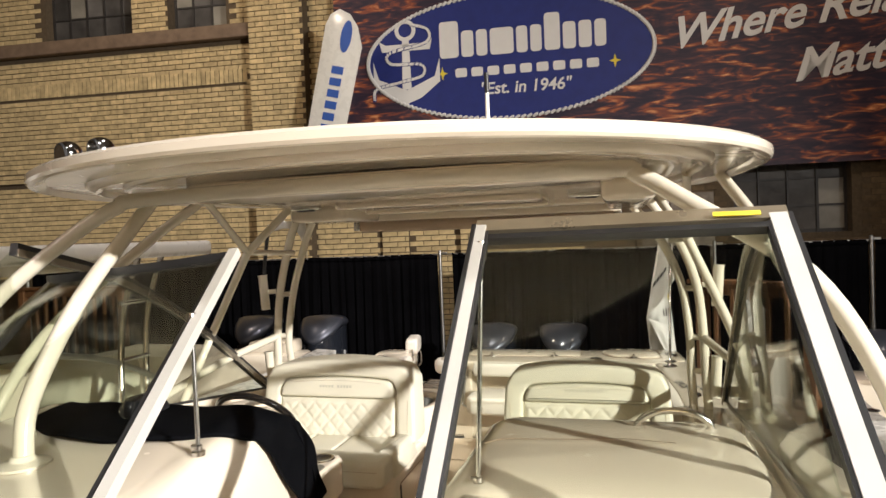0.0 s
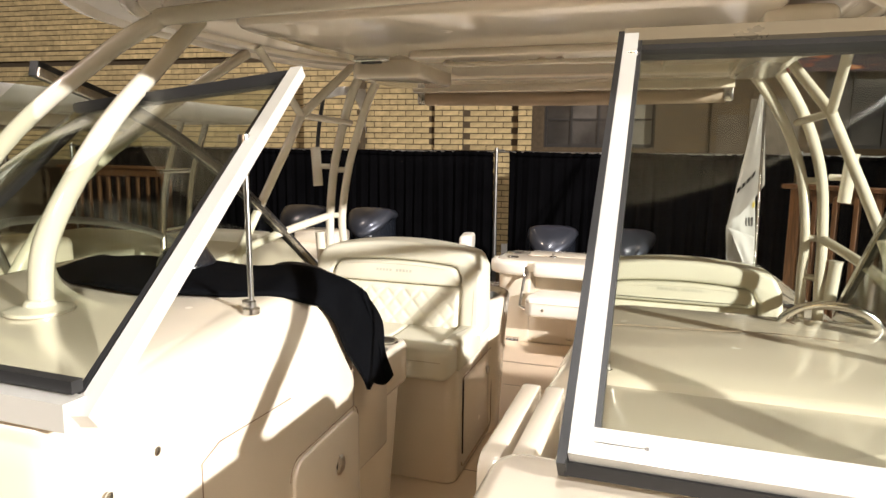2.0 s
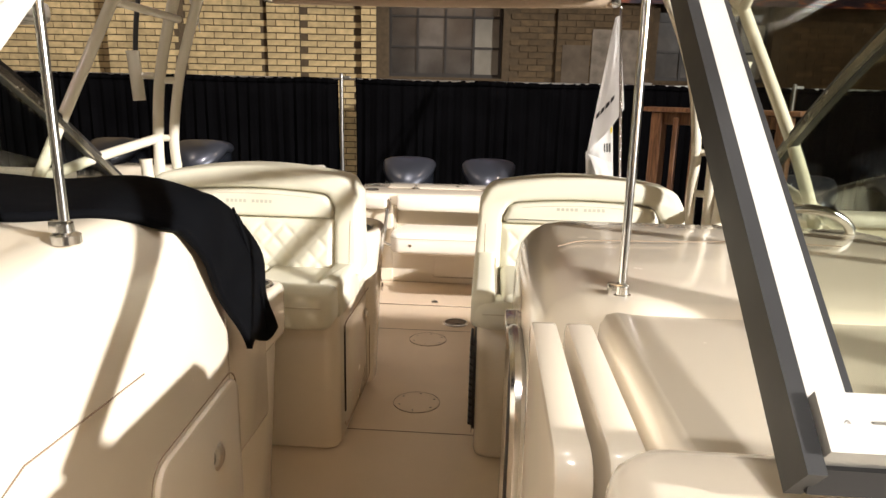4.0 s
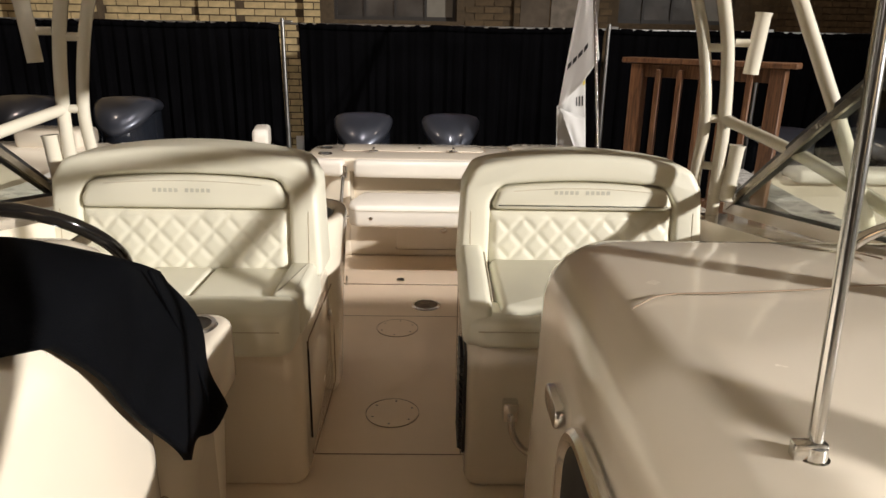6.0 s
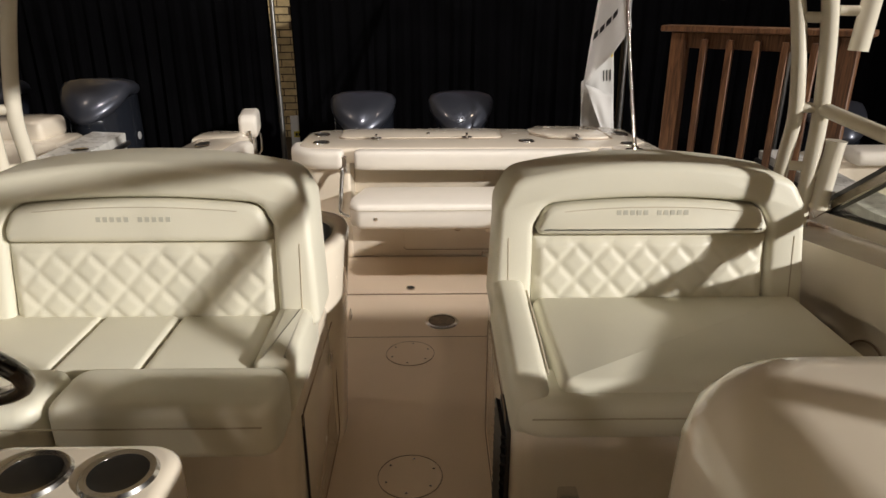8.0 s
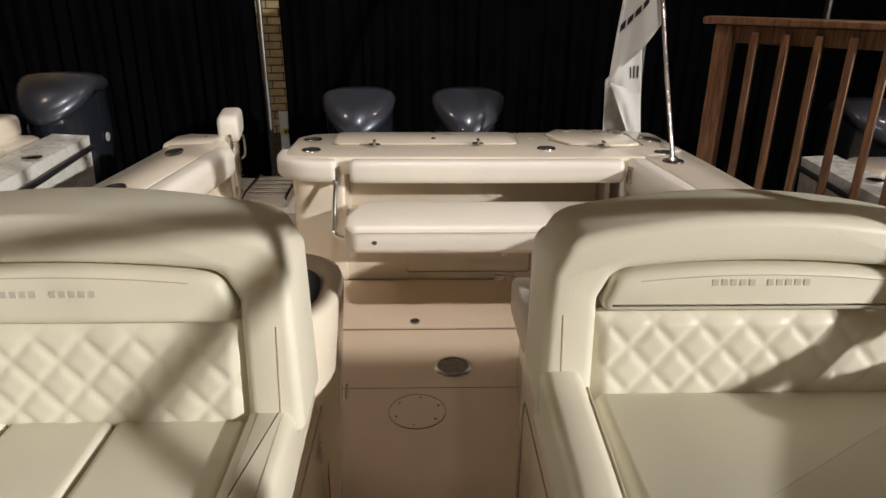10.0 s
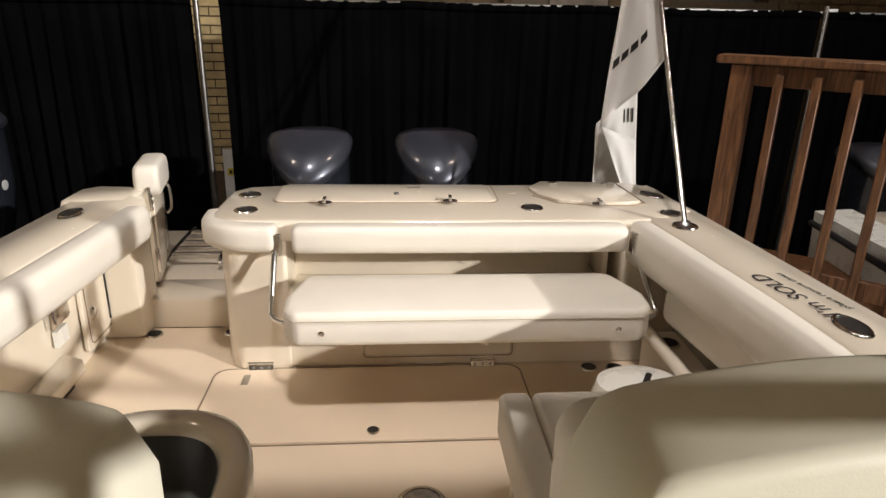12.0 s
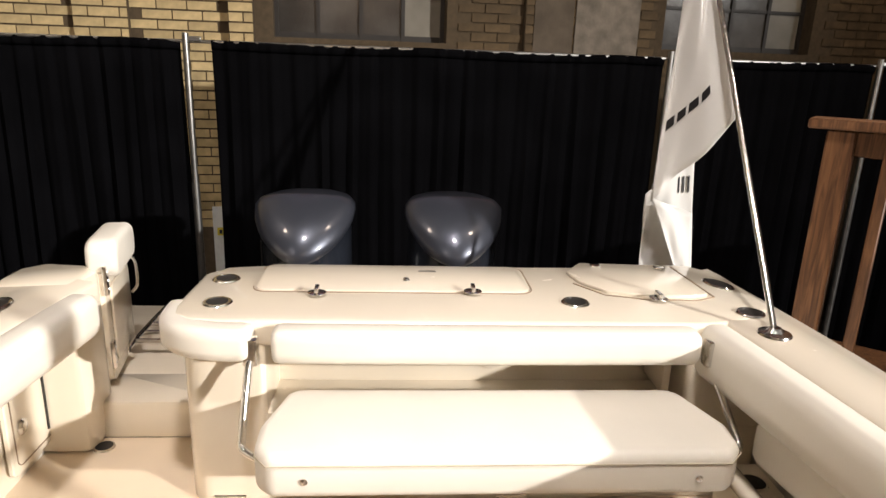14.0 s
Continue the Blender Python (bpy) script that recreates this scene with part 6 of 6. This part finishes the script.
# ---- neighbouring boats ----
def neighbour(cx, y0, y1, label, top=True, z=0.66):
    n = thing("moored_boat", (cx, (y0 + y1) / 2, GROUND), label, "boat", "boats on show")
    w = 1.45
    rings = []
    for y, k, kz in ((y0, 0.25, 0.35), (y0 + 0.9, 0.72, 0.22), (y0 + 2.0, 0.95, 0.1), (y1 - 1.5, 1.0, 0.0), (y1, 0.93, 0.0)):
        rings.append([(cx - w * k, y, z + kz), (cx - w * k * 0.97, y, -0.1), (cx - w * k * 0.75, y, -0.5), (cx, y, -0.85), (cx + w * k * 0.75, y, -0.5), (cx + w * k * 0.97, y, -0.1), (cx + w * k, y, z + kz), (cx + w * k - 0.22, y, z + kz + 0.01), (cx + w * k - 0.26, y, 0.0), (cx - w * k + 0.26, y, 0.0), (cx - w * k + 0.22, y, z + kz + 0.01)])
    part("hull", loft(rings), WHITE, n, "white gelcoat hull")
    part("rub_rail", sweep([(cx + (w * k + 0.01), y, z + kz - 0.07) for y, k, kz in ((y0 + 0.9, 0.72, 0.22), (y0 + 2.0, 0.95, 0.1), (y1 - 1.5, 1.0, 0.0), (y1, 0.93, 0.0))], 0.018, 8), BLACK, n)
    part("rub_rail", sweep([(cx - (w * k + 0.01), y, z + kz - 0.07) for y, k, kz in ((y0 + 0.9, 0.72, 0.22), (y0 + 2.0, 0.95, 0.1), (y1 - 1.5, 1.0, 0.0), (y1, 0.93, 0.0))], 0.018, 8), BLACK, n)
    part("stern_box", box(cx - 1.1, cx + 1.1, y1 - 0.42, y1 - 0.05, 0.0, z + 0.02, 0.04), GEL, n)
    part("stern_pad", box(cx - 0.95, cx + 0.2, y1 - 0.52, y1 - 0.25, z + 0.0, z + 0.10, 0.04, 3), BOLSTER, n, "cream padded bolster")
    part("stern_block", box(cx + 0.5, cx + 0.98, y1 - 0.35, y1 - 0.02, z, z + 0.14, 0.04, 3), GEL, n)
    part("console", box(cx - 0.5, cx + 0.5, y1 - 3.9, y1 - 2.9, 0.0, 1.05, 0.06, 3), GEL, n)
    part("leaning_seat", box(cx - 0.5, cx + 0.5, y1 - 2.4, y1 - 1.9, 0.0, 0.95, 0.06, 3), VINYL, n, "ivory vinyl seat")
    cw = part("curved_window", sweep([(cx + 0.95, y1 - 4.2, 1.05), (cx + 0.85, y1 - 3.6, 1.22), (cx + 0.9, y1 - 2.8, 1.10), (cx + 1.0, y1 - 2.2, 0.80)], (0.012, 0.02), 8), STEEL, n, "curved windscreen rail")
    for yy in (y1 - 0.6, y1 - 1.4):
        part("rod_socket", lathe([(0.03, 0.0), (0.05, 0.004), (0.05, 0.0)], pose(cx + w * 0.92, yy, z + 0.012), 16), CHROME, n)
        part("rod_socket", lathe([(0.03, 0.0), (0.05, 0.004), (0.05, 0.0)], pose(cx - w * 0.86, yy, z + 0.012), 16), CHROME, n)
    for k in range(9):
        part("letter_bar", box(cx - w - 0.012, cx - w + 0.008, y1 - 2.5 + 0.17 * k, y1 - 2.39 + 0.17 * k, 0.30, 0.42), INK, n)
    if top:
        part("hardtop", prism(rounded(cx - 1.15, cx + 1.38, y1 - 4.6, y1 - 2.0, 0.25, 6), 1.765, 1.868, "z", 0.03, 3), WHITE, n, "white moulded hardtop")
        part("hardtop_liner", prism(rounded(cx - 0.95, cx + 1.05, y1 - 4.4, y1 - 2.6, 0.2, 6), 1.70, 1.792, "z", 0.03, 3), GEL, n)
        for sx in (-0.85, 0.85):
            for a, b in ((y1 - 3.6, y1 - 4.0), (y1 - 2.7, y1 - 2.4), (y1 - 2.45, y1 - 2.15)):
                part("top_leg", sweep([(cx + sx * 1.15, a, 0.6), (cx + sx * 1.05, (a + b) / 2, 1.3), (cx + sx * 1.1, b, 1.80)], 0.022), CHROME, n, "polished steel leg")
            for zz in (1.05, 1.45):
                part("cross_tube", sweep([(cx + sx * 1.1, y1 - 2.62, zz), (cx + sx * 1.1, y1 - 2.36, zz)], 0.016), CHROME, n)
    return n


neighbour(-3.35, 0.2, 6.45, "white fishing boat with a hardtop on the next stand")
neighbour(3.85, 0.8, 6.55, "white fishing boat on the stand behind the stairs", False, 0.50)
outboard(-2.32, 6.80, 0.985, "gunmetal outboard motor with silver number on the next boat", True)
outboard(-3.15, 6.80, 0.985, "gunmetal outboard motor with silver number on the next boat", True)
outboard(3.22, 6.95, 0.80, "gunmetal outboard motor with silver number beyond the stairs", True)
outboard(4.05, 6.95, 0.80, "gunmetal outboard motor with silver number beyond the stairs", True)

# ---- brickwork, laid last ----


def laid(u0, u1, z0, z1, v, keep):
    """Stretcher courses: (u, z, length) of each brick whose middle keep() accepts."""
    rows = []
    bh, bl = 0.080, 0.238
    k = 0
    z = z0
    while z < z1 - 0.03:
        u = u0 - (bl / 2 if k % 2 else 0)
        while u < u1:
            a, b = max(u, u0), min(u + bl, u1)
            if b - a > 0.05 and keep((a + b) / 2, z + bh / 2, a, b):
                rows.append((a + 0.006, b - 0.006, z + 0.008, min(z + bh, z1) - 0.006, v))
            u += bl
        z += bh
        k += 1
    return rows


def free(u, z, a, b):
    for w in WINDOWS:
        if b > w[0] and a < w[1] and w[2] - 0.04 < z < w[3] + 0.04:
            return False
    for p in PIERS:
        if p[0] - 0.02 < u < p[1] + 0.02 and p[2] - 0.03 < z < p[3]:
            return False
    return not (5.0 < z < 5.27 and u < -4.5) and not (4.33 < z < 4.60 and u < -4.58)


rows = laid(-13.0, 6.5, 0.0, 7.2, 0.0, lambda u, z, a, b: free(u, z, a, b) and (z > 1.35 or -2.4 < u < -1.1) and not (u > -2.9 and z > 2.75))
for p in PIERS:
    rows += laid(p[0], p[1], max(p[2], 0.0), min(p[3], 7.2), -p[4], lambda u, z, a, b: not (u > -2.9 and z > 2.75))
# the soldier course under the ledge
rows += [(-12.6 + 0.078 * k + 0.006, -12.6 + 0.078 * k + 0.072, 4.36, 4.57, -0.012) for k in range(102)]
near = [r for r in rows if -3.4 < r[0] < 3.2 and 1.45 < r[2] < 2.1][:300]
chosen = set(near)
rnd = random.Random(5)
shared = {}
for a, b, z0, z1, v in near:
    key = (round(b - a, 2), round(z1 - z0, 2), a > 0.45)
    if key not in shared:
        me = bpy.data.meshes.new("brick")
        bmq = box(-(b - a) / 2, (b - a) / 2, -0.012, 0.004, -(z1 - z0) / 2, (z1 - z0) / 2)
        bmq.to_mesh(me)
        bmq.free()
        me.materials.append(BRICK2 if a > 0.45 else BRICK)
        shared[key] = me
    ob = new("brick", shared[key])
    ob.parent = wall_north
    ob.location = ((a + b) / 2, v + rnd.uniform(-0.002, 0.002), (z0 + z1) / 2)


def brick_mass(name, some, material, label):
    verts, faces = [], []
    for a, b, z0, z1, v in some:
        y = v - 0.012 + rnd.uniform(-0.002, 0.002)
        i = len(verts)
        verts += [(a, y, z0), (b, y, z0), (b, y, z1), (a, y, z1), (a, v + 0.003, z0), (b, v + 0.003, z0), (b, v + 0.003, z1), (a, v + 0.003, z1)]
        faces += [(i, i + 1, i + 2, i + 3), (i, i + 4, i + 5, i + 1), (i + 1, i + 5, i + 6, i + 2), (i + 2, i + 6, i + 7, i + 3), (i + 3, i + 7, i + 4, i)]
    part(name, (verts, faces), material, wall_north, label, smooth=0, kind="stuff")


# Bricks beyond u = 0.45 take the darker of the two brick colours.
rest = [r for r in rows if r not in chosen]
brick_mass("brick_courses", [r for r in rest if r[0] <= 0.45], BRICK, "buff brick courses")
brick_mass("brick_courses", [r for r in rest if r[0] > 0.45], BRICK2, "darker brick courses right of the first window")
